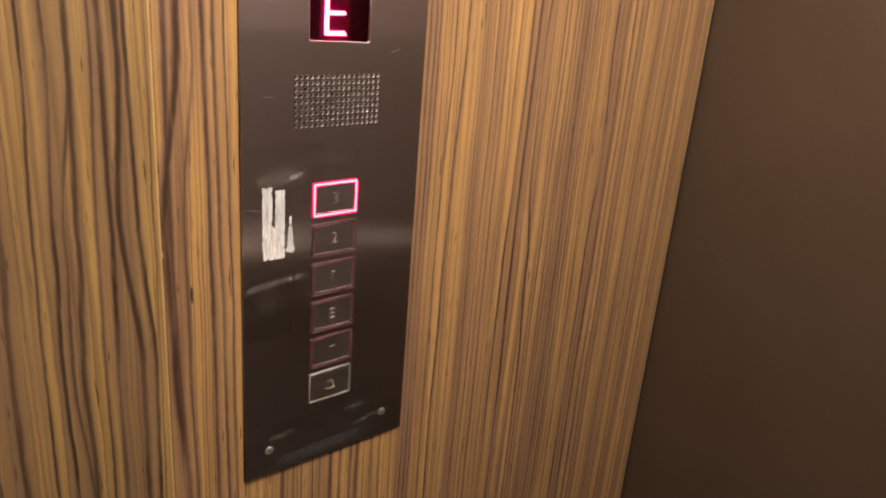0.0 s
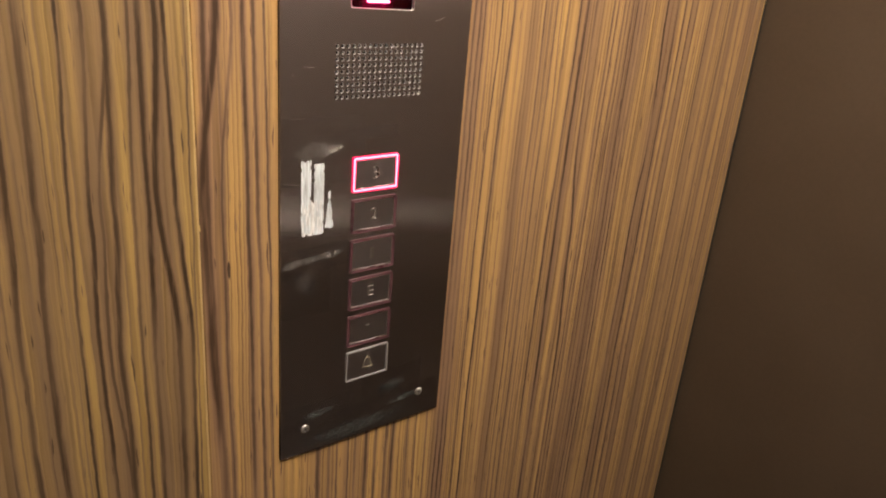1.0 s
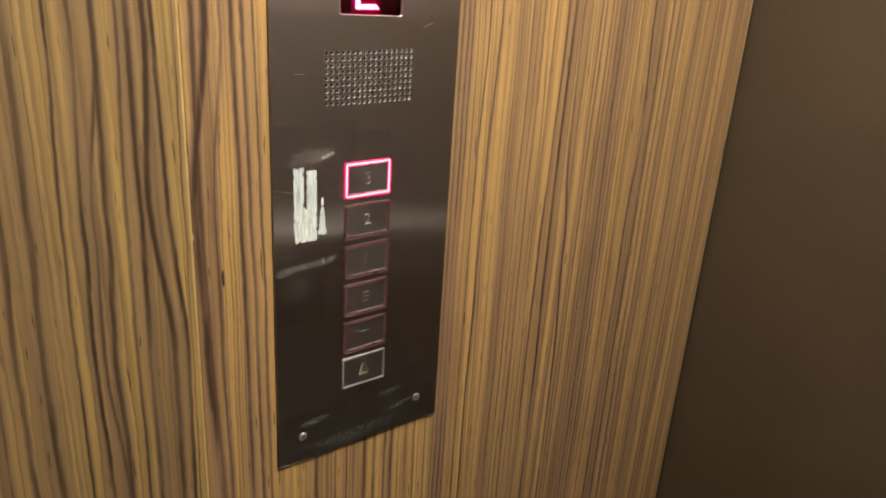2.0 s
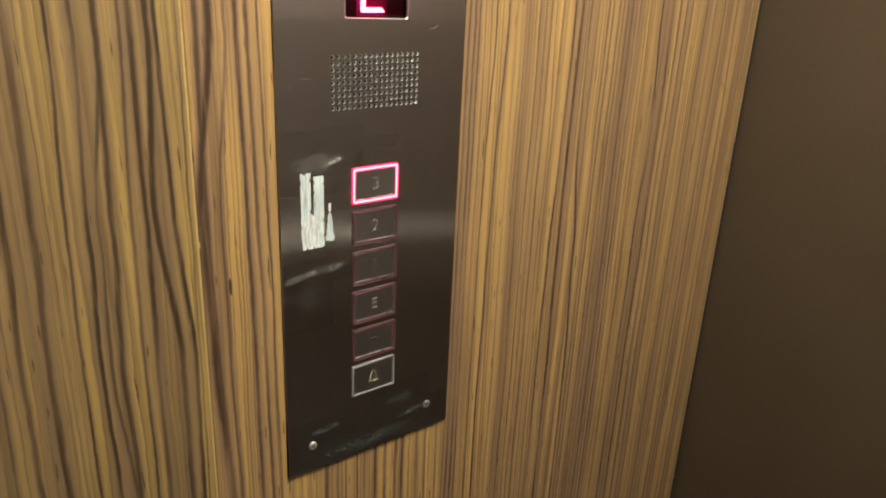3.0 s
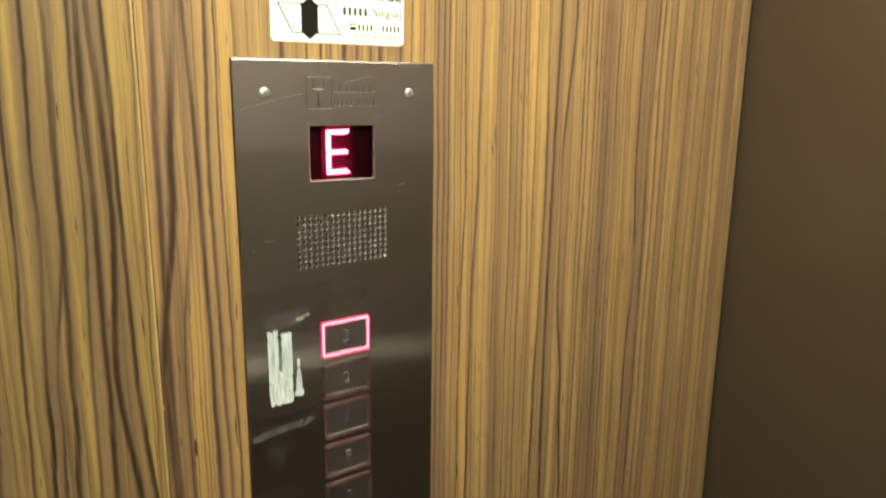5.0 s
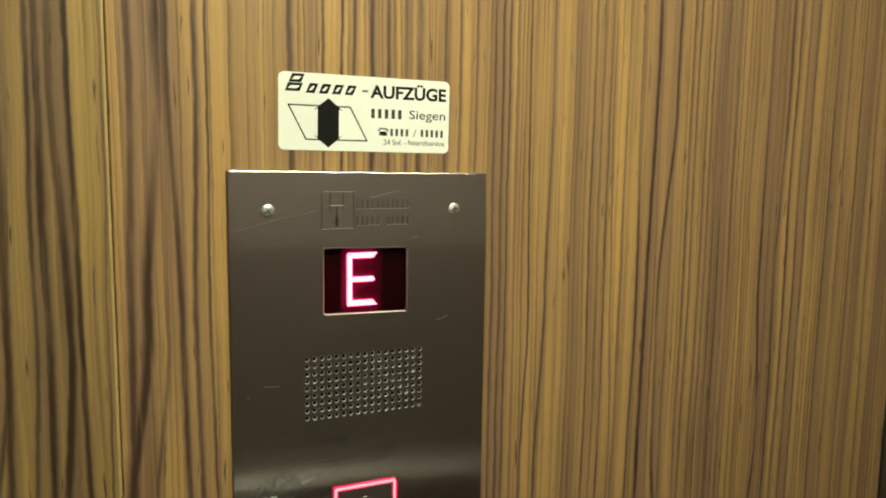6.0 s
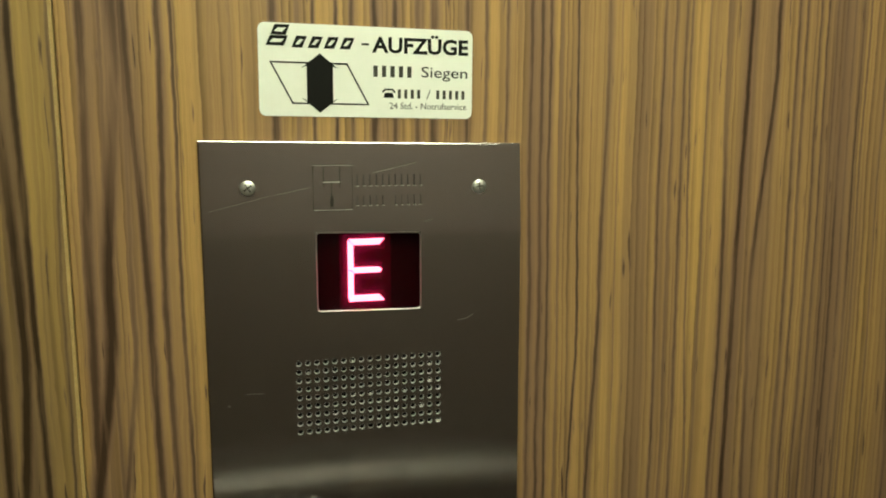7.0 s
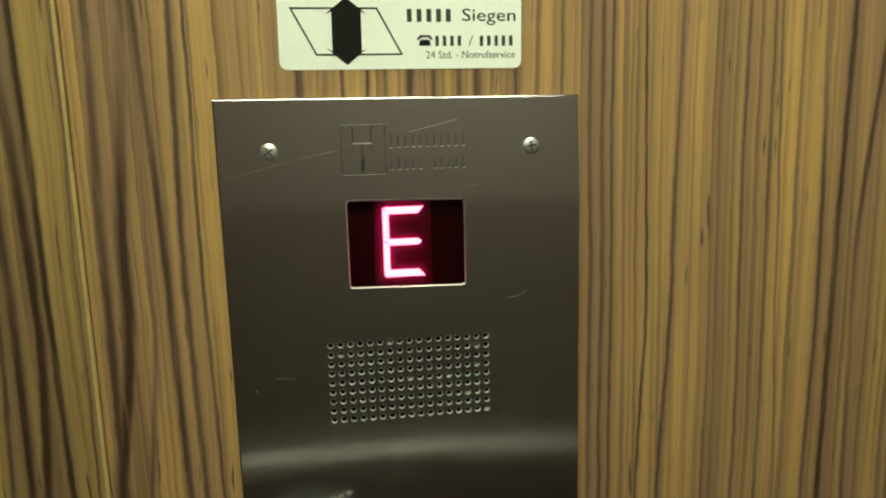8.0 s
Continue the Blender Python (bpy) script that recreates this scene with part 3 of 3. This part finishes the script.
for i, j, size in ((15, 7, 0.8), (12, 4, 0.7), (15, 5, 0.9), (14, 2, 0.9), (16, 0, 1.2), (8, 4, 0.8), (1, 7, 0.6), (6, 8, 0.6)):
    cx, cz, r = GX0 + (i + 0.5) * GP, GZ0 + (j + 0.5) * GP - 0.0005, 0.0009 * size
    part("speck", prism([(cx + r * math.cos(a) * (1 + 0.3 * math.sin(3 * a + i)), cz + 0.8 * r * math.sin(a)) for a in (2 * math.pi * n / 9 for n in range(9))], FRONT + 0.0002, FRONT + 0.0012), WHITE_SPECK, panel, "white speck in a grille hole")
part("back_box", sheet([-0.1, 0.1], [PB, PB + 0.559], lambda x, z: False, 0.022, 0.06), DARK, panel, "dark box behind the plate")

# display with the lit letter E
display = part("display", box(WX0 - 0.001, WX1 + 0.001, 0.0046, 0.0075, WZ0 - 0.003, WZ1 + 0.003), LENS, panel, "dark red floor display showing a lit letter E")
part("digit_bed", box(-0.0175, 0.0155, 0.0042, 0.0050, WZ0 - 0.002, WZ1 + 0.002), LED_BED, display, "dim red bed of the digit")
part("filter", box(WX0 - 0.0008, WX1 + 0.0008, 0.0012, 0.0019, WZ0 - 0.0024, WZ1 + 0.0024), FILTER, display, "clear dark red filter pane")
outer, inner = [], []
for cx, cz, start in ((WX1, WZ1, 0), (WX0, WZ1, 90), (WX0, WZ0, 180), (WX1, WZ0, 270)):
    sx, sz = (1 if cx > 0 else -1), (1 if cz > PB + 0.48 else -1)
    for k in range(5):
        a = radians(start + 22.5 * k)
        qx, qz = cx - sx * 0.0027 + 0.0022 * math.cos(a), cz - sz * 0.0027 + 0.0022 * math.sin(a)
        inner.append((qx, qz - 0.024 * qx - 0.0006))
        outer.append((qx + sx * 0.0006 if abs(math.cos(a)) > 0.1 else qx, qz + (sz * 0.0006 if abs(math.sin(a)) > 0.1 else 0.0) - 0.024 * qx - 0.0006))
bm = bmesh.new()
loops = [[bm.verts.new((px, low if pz < PB + 0.46 else py, pz)) for px, pz in pts] for pts, py, low in
         ((outer, 0.0010, 0.0010), (outer, FRONT - 0.0003, FRONT - 0.0003), (inner, FRONT - 0.0001, FRONT + 0.0003), (inner, FRONT + 0.0002, FRONT + 0.0005))]
for one, two in zip(loops, loops[1:] + loops[:1]):
    for k in range(len(one)):
        bm.faces.new([one[k], one[(k + 1) % len(one)], two[(k + 1) % len(two)], two[k]])
part("bezel", bm, BEZEL, panel, "narrow bright edge round the display window")
EX0, EX1, EZ0, EZ1, ET = -0.0122, 0.0110, PB + 0.4570, PB + 0.4970, 0.0037
EM = (EZ0 + EZ1) / 2


def bar_up(x0, z0, z1, outward):
    """An upright segment with mitred ends."""
    x1 = x0 + ET
    cut = ET * 0.75
    return [(x0, z0 + (0.0 if outward < 0 else cut)), (x1, z0 + (cut if outward < 0 else 0.0)), (x1, z1 - (cut if outward < 0 else 0.0)), (x0, z1 - (0.0 if outward < 0 else cut))]


SY0, SY1 = 0.0021, 0.0047
segments = [
    ("lit", [(EX0 + 0.0006, EZ1), (EX1, EZ1), (EX1 - ET * 0.9, EZ1 - ET), (EX0 + ET * 0.95, EZ1 - ET)]),
    ("lit", [(EX0 + 0.0006, EZ0), (EX1, EZ0), (EX1 - ET * 0.9, EZ0 + ET), (EX0 + ET * 0.95, EZ0 + ET)]),
    ("lit", [(EX0 + ET * 0.55, EM), (EX0 + ET, EM + ET * 0.45), (EX1 - ET * 0.9, EM + ET * 0.45), (EX1 - ET * 0.4, EM), (EX1 - ET * 0.9, EM - ET * 0.45), (EX0 + ET, EM - ET * 0.45)]),
    ("lit", [(EX0, EZ1 - 0.0006), (EX0, EM + 0.0004), (EX0 + ET * 0.45, EM + 0.0004), (EX0 + ET * 0.9, EM + ET * 0.5), (EX0 + ET * 0.9, EZ1 - ET)]),
    ("lit", [(EX0, EZ0 + 0.0006), (EX0, EM - 0.0004), (EX0 + ET * 0.45, EM - 0.0004), (EX0 + ET * 0.9, EM - ET * 0.5), (EX0 + ET * 0.9, EZ0 + ET)]),
    ("off", bar_up(EX1 - ET + 0.001, EM + 0.0015, EZ1 - 0.001, 1)),
    ("off", bar_up(EX1 - ET + 0.001, EZ0 + 0.001, EM - 0.0015, 1)),
    ("off", [(EX0 + 0.006, EM + 0.004), (EX0 + 0.0075, EM + 0.003), (EX1 - 0.005, EZ1 - 0.006), (EX1 - 0.0065, EZ1 - 0.005)]),
    ("off", [(EX0 + 0.006, EZ0 + 0.006), (EX0 + 0.0075, EZ0 + 0.005), (EX1 - 0.005, EM - 0.004), (EX1 - 0.0065, EM - 0.003)]),
]
for state, shape in segments:
    lit = state == "lit"
    part("segment", prism(shape, SY0 if lit else 0.0038, SY1), LED_ON if lit else LED_OFF, display, "glowing pink-red segment" if lit else "unlit segment")


# push buttons
def ring(w, h, wide, z, y0, y1, bevel):
    bm = sheet([-w / 2, -w / 2 + wide, w / 2 - wide, w / 2], [z - h / 2, z - h / 2 + wide, z + h / 2 - wide, z + h / 2],
               lambda x, zz: abs(x) < w / 2 - wide and abs(zz - z) < h / 2 - wide, y0, y1)
    corners = [e for e in bm.edges if abs(e.verts[0].co.y - e.verts[1].co.y) > 1e-5
               and all(abs(abs(v.co.x) - w / 2) < 1e-6 and abs(abs(v.co.z - z) - h / 2) < 1e-6 for v in e.verts)]
    bmesh.ops.bevel(bm, geom=corners, offset=0.0022, segments=4, profile=0.5, affect="EDGES")
    return soften(bm, bevel, 2, lambda c: c.y < y0 + 1e-6)


CAPY = FRONT - 0.0003


def push_button(z, ring_mat, wide, label, ring_label):
    w, h = BW - 0.0006, BH - 0.0006
    cap = box(-w / 2 + wide + 0.0002, w / 2 - wide - 0.0002, CAPY, 0.004, z - h / 2 + wide + 0.0002, z + h / 2 - wide - 0.0002)
    soften(cap, 0.0004, 2, lambda c: c.y < CAPY + 1e-6)
    b = part("push_button", cap, STEEL_CAP, panel, label)
    part("light_ring", ring(w, h, wide, z, FRONT - 0.0012, 0.003, 0.0009 if wide > 0.002 else 0.0005), ring_mat, b, ring_label)
    # Added collar: its upward edges make the bright lines above and below the cap.
    if ring_mat != RING_GREY:
        part("glint_collar", ring(w - 2 * wide + 0.0003, h - 2 * wide + 0.0003, 0.0009, z, FRONT - 0.0010, FRONT + 0.0005, 0.0004), NUMERAL, b, "thin steel collar added for bright cap edges")
    # Added pale core draws the lit ring's glare; that ring is widened for it too.
    if ring_mat == RING_ON:
        part("glare_core", ring(w - 0.0017, h - 0.0017, 0.0019, z, FRONT - 0.0014, FRONT, 0.0003), RING_GLARE, b, "pale core added for the lit ring's glare")
    return b


for z, text, size in zip(BUTTONS, ("3", "2", "1", "E"), ((0.0072, 0.0130), (0.0072, 0.0125), (0.0045, 0.0115), (0.0070, 0.0115))):
    lit = text == "3"
    b = push_button(z, RING_ON if lit else RING_OFF, 0.0034 if lit else 0.0026, f"brushed steel push button marked {text}", "glowing red ring" if lit else "unlit maroon ring")
    part("numeral", lettering(text, -size[0] / 2 + 0.0005, size[0] / 2 + 0.0005, z - size[1] / 2, z + size[1] / 2, CAPY - 0.0006, CAPY + 0.0006, -0.035, 0.035), NUMERAL, b, "raised metal character")
b = push_button(BUTTONS[4], RING_OFF, 0.0026, "brushed steel push button with a worn mark", "unlit maroon ring")
part("mark", box(-0.004, 0.004, CAPY - 0.0003, CAPY + 0.0002, BUTTONS[4] + 0.002, BUTTONS[4] + 0.0032, 0.0002), RAISED_GLINT, b, "worn raised bar")
zb = BUTTONS[5]
b = push_button(zb, RING_GREY, 0.0015, "brushed steel alarm button with a bell symbol", "pale grey ring")
bell = [(0.0004 + s * w, zb + h) for s, w, h in
        [(-1, 0.0062, -0.0058), (-1, 0.0044, -0.0036), (-1, 0.0036, 0.0010), (-1, 0.0025, 0.0042), (-1, 0.0010, 0.0056), (0, 0, 0.0066),
         (1, 0.0010, 0.0056), (1, 0.0025, 0.0042), (1, 0.0036, 0.0010), (1, 0.0044, -0.0036), (1, 0.0062, -0.0058)]]
bm = stroke(bell, 0.00062, CAPY - 0.0002, CAPY + 0.0002, True)
stroke([(-0.0012, zb - 0.0064), (0.0004, zb - 0.0074), (0.0020, zb - 0.0064)], 0.0007, CAPY - 0.0002, CAPY + 0.0002, False, bm)
part("bell_symbol", bm, SYMBOL, b, "pale yellow bell outline")

# cross-head screws
for x, z, turn in ((-0.0722, PB + 0.0295, 20), (0.0722, PB + 0.0295, 55), (-0.0722, PB + 0.5305, 35), (0.0725, PB + 0.5295, 10)):
    bm = lathe([(0.0046, 0.0), (0.0046, -0.0004), (0.0041, -0.0008), (0.0031, -0.0011), (0.0016, -0.0013)], (x, FRONT, z), 24)
    s = part("screw", bm, ZINC, panel, "cross-head zinc screw", smooth=True)
    # The slot isn't cut in: a dark cross on the head paints its shade.
    bm = bmesh.new()
    for a in (0, 90):
        d = Matrix.Rotation(radians(turn + a), 2) @ Vector((0.0024, 0))
        stroke([(x - d.x, z - d.y), (x + d.x, z + d.y)], 0.0009, FRONT - 0.00140, FRONT - 0.0006, False, bm)
    part("slot", bm, SLOT_SHADE, s, "dark cross painted as the slot's shade")

# maker's mark engraved at the top: a framed sign and two lines of worn writing
EY0, EY1 = FRONT - 0.00015, FRONT + 0.0002
bm = stroke([(-0.0335, PB + 0.516), (-0.0335, PB + 0.544), (-0.0095, PB + 0.544), (-0.0095, PB + 0.516)], 0.0004, EY0, EY1, True)
for pts in ([(-0.0272, PB + 0.543), (-0.0272, PB + 0.530)], [(-0.0172, PB + 0.543), (-0.0172, PB + 0.530)], [(-0.0222, PB + 0.533), (-0.0222, PB + 0.525)]):
    stroke(pts, 0.0006, EY0, EY1, False, bm)
part("engraved_mark", bm, ENGRAVED, panel, "fine engraved frame and lines")
part("engraved_mark", box(-0.0232, -0.0212, EY0, EY1, PB + 0.5185, PB + 0.525), ENGRAVED, panel, "small dark engraved block")
# Pale strokes paint the light that catches the engraved edges.
bm = stroke([(-0.0272, PB + 0.5335), (-0.0172, PB + 0.5335)], 0.0007, EY0 - 0.0002, EY1)
stroke([(-0.0335, PB + 0.5437), (-0.0095, PB + 0.5437)], 0.0003, EY0 - 0.0002, EY1, False, bm)
stroke([(-0.0335, PB + 0.5163), (-0.0095, PB + 0.5163)], 0.0003, EY0 - 0.0002, EY1, False, bm)
part("engraved_mark", bm, RAISED_GLINT, panel, "painted glints on the engraved edges")
for z, h in ((PB + 0.5310, 0.0070), (PB + 0.5188, 0.0062)):
    for k in range(11):
        x = -0.0074 + k * 0.0040
        if h < 0.0065 and k == 5:
            continue
        bar = part("bar", box(x + 0.0006, x + 0.0013, EY0, EY1, z, z + h), WORN, panel, "worn engraved bar")
        # A pale foot paints the light on the engraving's lower edge.
        part("bar_glint", box(x + 0.0004, x + 0.0022, EY0 - 0.0001, EY1, z - 0.0004, z), RAISED_GLINT, bar, "painted glint along the bar's foot")

# scratches in the plate
for pts, w in (([(0.0310, 0.5452), (0.0040, 0.5390)], 0.0004), ([(-0.0360, 0.5302), (-0.0560, 0.5262)], 0.0003), ([(0.0690, 0.4455), (0.0640, 0.4428), (0.0585, 0.4422)], 0.0004),
               ([(-0.0770, 0.4030), (-0.0665, 0.4024)], 0.0003), ([(-0.0885, 0.3962), (-0.0875, 0.3960)], 0.0006), ([(0.0360, 0.5075), (0.0420, 0.5092)], 0.0004),
               ([(-0.0970, 0.3005), (-0.0740, 0.2950)], 0.0003), ([(-0.0600, 0.5255), (-0.0960, 0.5165)], 0.0002)):
    part("scratch", stroke([(x, PB + z) for x, z in pts], w, FRONT - 0.0001, FRONT + 0.0001), SCRATCH, panel, "pale scratch")


# ---- residue of a torn-off sticker ----
def torn(name, x0, x1, z0, z1, mat, label, seed, lean=0.0, ragged=0.004, cell=0.0008, taper=0.0):
    """A thin uneven film with ragged edges, cut by noise from a fine lattice."""
    bm = bmesh.new()
    nx, nz = int((x1 - x0) / cell), int((z1 - z0) / cell)
    grid = {}

    def vert(i, j):
        if (i, j) not in grid:
            u, w = i / nx, j / nz
            grid[i, j] = bm.verts.new((x0 + u * (x1 - x0) + lean * w, FRONT - 0.00018 - 0.00012 * noise.noise((i * 0.7, j * 0.09, seed)), z0 + w * (z1 - z0)))
        return grid[i, j]

    for i in range(nx):
        for j in range(nz):
            u, w = (i + 0.5) / nx, (j + 0.5) / nz
            side = min(u, 1 - u) * (x1 - x0) - taper * w * (x1 - x0) * 0.5
            ends = min(w, 1 - w) * (z1 - z0)
            if min(side + ragged * 0.35 * noise.noise((seed, j * 0.16, i * 0.05)), ends + ragged * noise.noise((i * 0.33, seed, 0))) > 0.0:
                bm.faces.new([vert(i, j), vert(i + 1, j), vert(i + 1, j + 1), vert(i, j + 1)])
    return part(name, bm, mat, panel, label)


torn("sticker_residue", -0.0792, -0.0688, PB + 0.248, PB + 0.3195, PAPER, "streaky white sticker residue", 1.3)
torn("sticker_residue", -0.0660, -0.0555, PB + 0.2465, PB + 0.3155, PAPER, "streaky white sticker residue", 2.7)
torn("sticker_residue", -0.0778, -0.0572, PB + 0.2462, PB + 0.2800, PAPER_BRIGHT, "streaky white sticker residue", 3.9)
torn("sticker_residue", -0.0542, -0.0448, PB + 0.2505, PB + 0.2880, PAPER, "small torn sticker residue", 6.1, 0.0, 0.004, 0.0008, 0.9)
SMEARS = [  # centre x, z above the panel's foot, half width, half height, slant, strength, tone, label
    # The first smear carries its slanting sheen as a fixed grey.
    (-0.064, 0.3275, 0.034, 0.0135, 0.12, 0.40, 0.32, "cloudy glue smear with its sheen painted grey"),
    (-0.045, 0.3275, 0.016, 0.0045, 0.28, 0.75, 0.60, "wisp of pale glue"),
    (-0.088, 0.2190, 0.016, 0.0060, 0.14, 0.70, 0.36, "streak of grey glue smear"),
    (-0.068, 0.2212, 0.018, 0.0058, 0.08, 0.70, 0.34, "streak of grey glue smear"),
    (-0.046, 0.2232, 0.017, 0.0056, 0.08, 0.75, 0.38, "streak of grey glue smear"),
    (-0.074, 0.1980, 0.018, 0.0180, 0.00, 0.22, 0.22, "faint glue smear"),
    (-0.010, 0.0120, 0.095, 0.0130, 0.02, 0.75, 0.125, "faint greenish scuffs along the lower edge"),
    (-0.058, 0.0440, 0.026, 0.0060, 0.10, 0.90, 0.190, "faint greenish scuffs above the lower edge"),
    (0.050, 0.0290, 0.030, 0.0060, 0.10, 0.90, 0.190, "faint greenish scuffs above the lower edge"),
    (0.034, 0.0500, 0.026, 0.0110, 0.05, 0.80, 0.110, "faint greenish scuffs above the lower edge"),
    (-0.020, 0.3405, 0.030, 0.0022, 0.06, 0.14, 0.30, "thin pale wipe mark"),
]
for n, (cx, cz, rx, rz, slant, most, tone, label) in enumerate(SMEARS):
    film = residue("glue_smear", (tone, tone * 0.98, tone * 0.92) if cz > 0.1 else (tone * 0.85, tone * 1.05, tone), 0.42 if cz > 0.1 else 0.46, 0.7, (210.0, 300.0)[n % 2] if cz > 0.1 else 330.0, most, 0.20 if cz > 0.1 else 0.14, (cx, PB + cz, rx, rz, slant))
    torn("glue_smear", max(-0.0985, cx - rx * 1.5), min(0.0985, cx + rx * 1.5), max(PB + 0.002, PB + cz - rz * 2 - rx * slant), PB + cz + rz * 2 + rx * slant, film, label, 8.8 + n, 0.0, 0.002, 0.0012)

# ---- maker's sign above the panel ----
sign = thing("sign_plate", "cream lift maker's sign with black print on the wood wall", "sign")
tilt = pose(0.0023, 0, PB + 0.600, 0, 0.5, 0)
bm = box(-0.0658, 0.0658, -0.0006, 0.0002, -0.0272, 0.0272)
bmesh.ops.bevel(bm, geom=[e for e in bm.edges if abs(e.verts[0].co.y - e.verts[1].co.y) > 1e-5], offset=0.0042, segments=6, profile=0.5, affect="EDGES")
plates = [part("plate", bm, SIGN, sign)]
IY0, IY1 = -0.00075, -0.0005
A0 = PB + 0.600


def printed(name, bm, mat=INK, label=""):
    bmesh.ops.transform(bm, verts=bm.verts, matrix=Matrix.Translation((-0.0023, 0, -A0)))
    plates.append(part(name, bm, mat, sign, label))


# brand word: one tall and four low slanted shapes
def slanted(x, z0, z1, wide, weight):
    """A leaning four-sided outline as one closed band."""
    bm, lean = bmesh.new(), 0.42 * (z1 - z0)
    quad = lambda inset: [(x + inset * 1.2, z0 + inset), (x + wide - inset, z0 + inset), (x + wide + lean - inset * 1.2, z1 - inset), (x + lean + inset, z1 - inset)]
    rings = [[bm.verts.new((px, py, pz)) for px, pz in quad(inset)] for inset, py in ((0.0, IY0), (weight, IY0), (weight, IY1), (0.0, IY1))]
    for one, two in zip(rings, rings[1:] + rings[:1]):
        for k in range(4):
            bm.faces.new([one[k], one[(k + 1) % 4], two[(k + 1) % 4], two[k]])
    printed("brand_shape", bm, INK, "leaning black outline")


slanted(-0.0590, PB + 0.6140, PB + 0.6198, 0.0105, 0.0018)
slanted(-0.0562, PB + 0.6202, PB + 0.6262, 0.0088, 0.0018)
for k in range(4):
    slanted(-0.0440 + 0.0095 * k, PB + 0.6132, PB + 0.6200, 0.0062, 0.0018)
printed("dash", box(-0.0022, 0.0022, IY0, IY1, PB + 0.6160, PB + 0.6172))
printed("word", lettering("AUFZÜGE", 0.0042, 0.0652, PB + 0.6118, PB + 0.6235, IY0, IY1, 0.03), INK, "bold black word")
for k in range(5):
    printed("bar", box(0.0050 + 0.0053 * k, 0.0050 + 0.0053 * k + 0.0026, IY0, IY1, PB + 0.5975, PB + 0.6042), INK_GREY, "small dark bar")
printed("word", lettering("Siegen", 0.0352, 0.0648, PB + 0.5958, PB + 0.6044, IY0, IY1), INK, "dark word")
for k in range(11):
    if k not in (4, 5):
        printed("bar", box(0.0202 + 0.0041 * k, 0.0202 + 0.0041 * k + 0.0019, IY0, IY1, PB + 0.5848, PB + 0.5902), INK_GREY, "small dark bar")
printed("stroke", stroke([(0.0388, PB + 0.5848), (0.0408, PB + 0.5902)], 0.0005, IY0, IY1), INK_GREY)
printed("word", lettering("24 Std. - Notrufservice", 0.0150, 0.0645, PB + 0.5783, PB + 0.5822, IY0, IY1), INK_GREY, "small grey words")
bm = prism([(0.0112, PB + 0.5850), (0.0120, PB + 0.5880), (0.0170, PB + 0.5880), (0.0178, PB + 0.5850)], IY0, IY1)
stroke([(0.0108, PB + 0.5885), (0.0122, PB + 0.5900), (0.0168, PB + 0.5900), (0.0182, PB + 0.5885)], 0.0010, IY0, IY1, False, bm)
printed("telephone_symbol", bm, INK, "small black telephone symbol")
printed("outline", stroke([(-0.0565, PB + 0.6045), (-0.0112, PB + 0.6045), (0.0018, PB + 0.5806), (-0.0438, PB + 0.5806)], 0.0009, IY0, IY1, True), INK, "slanted black outline")
c = -0.0275
arrow = [(0, 0.6102), (0.0110, 0.6014), (0.0078, 0.6028), (0.0078, 0.5822), (0.0112, 0.5842), (0, 0.5752), (-0.0112, 0.5842), (-0.0078, 0.5822), (-0.0078, 0.6028), (-0.0110, 0.6014)]
printed("double_arrow", prism([(c + x, PB + z) for x, z in arrow], IY0 - 0.0002, IY1), INK, "black arrow pointing up and down")
for ob in plates:
    ob.matrix_basis = tilt
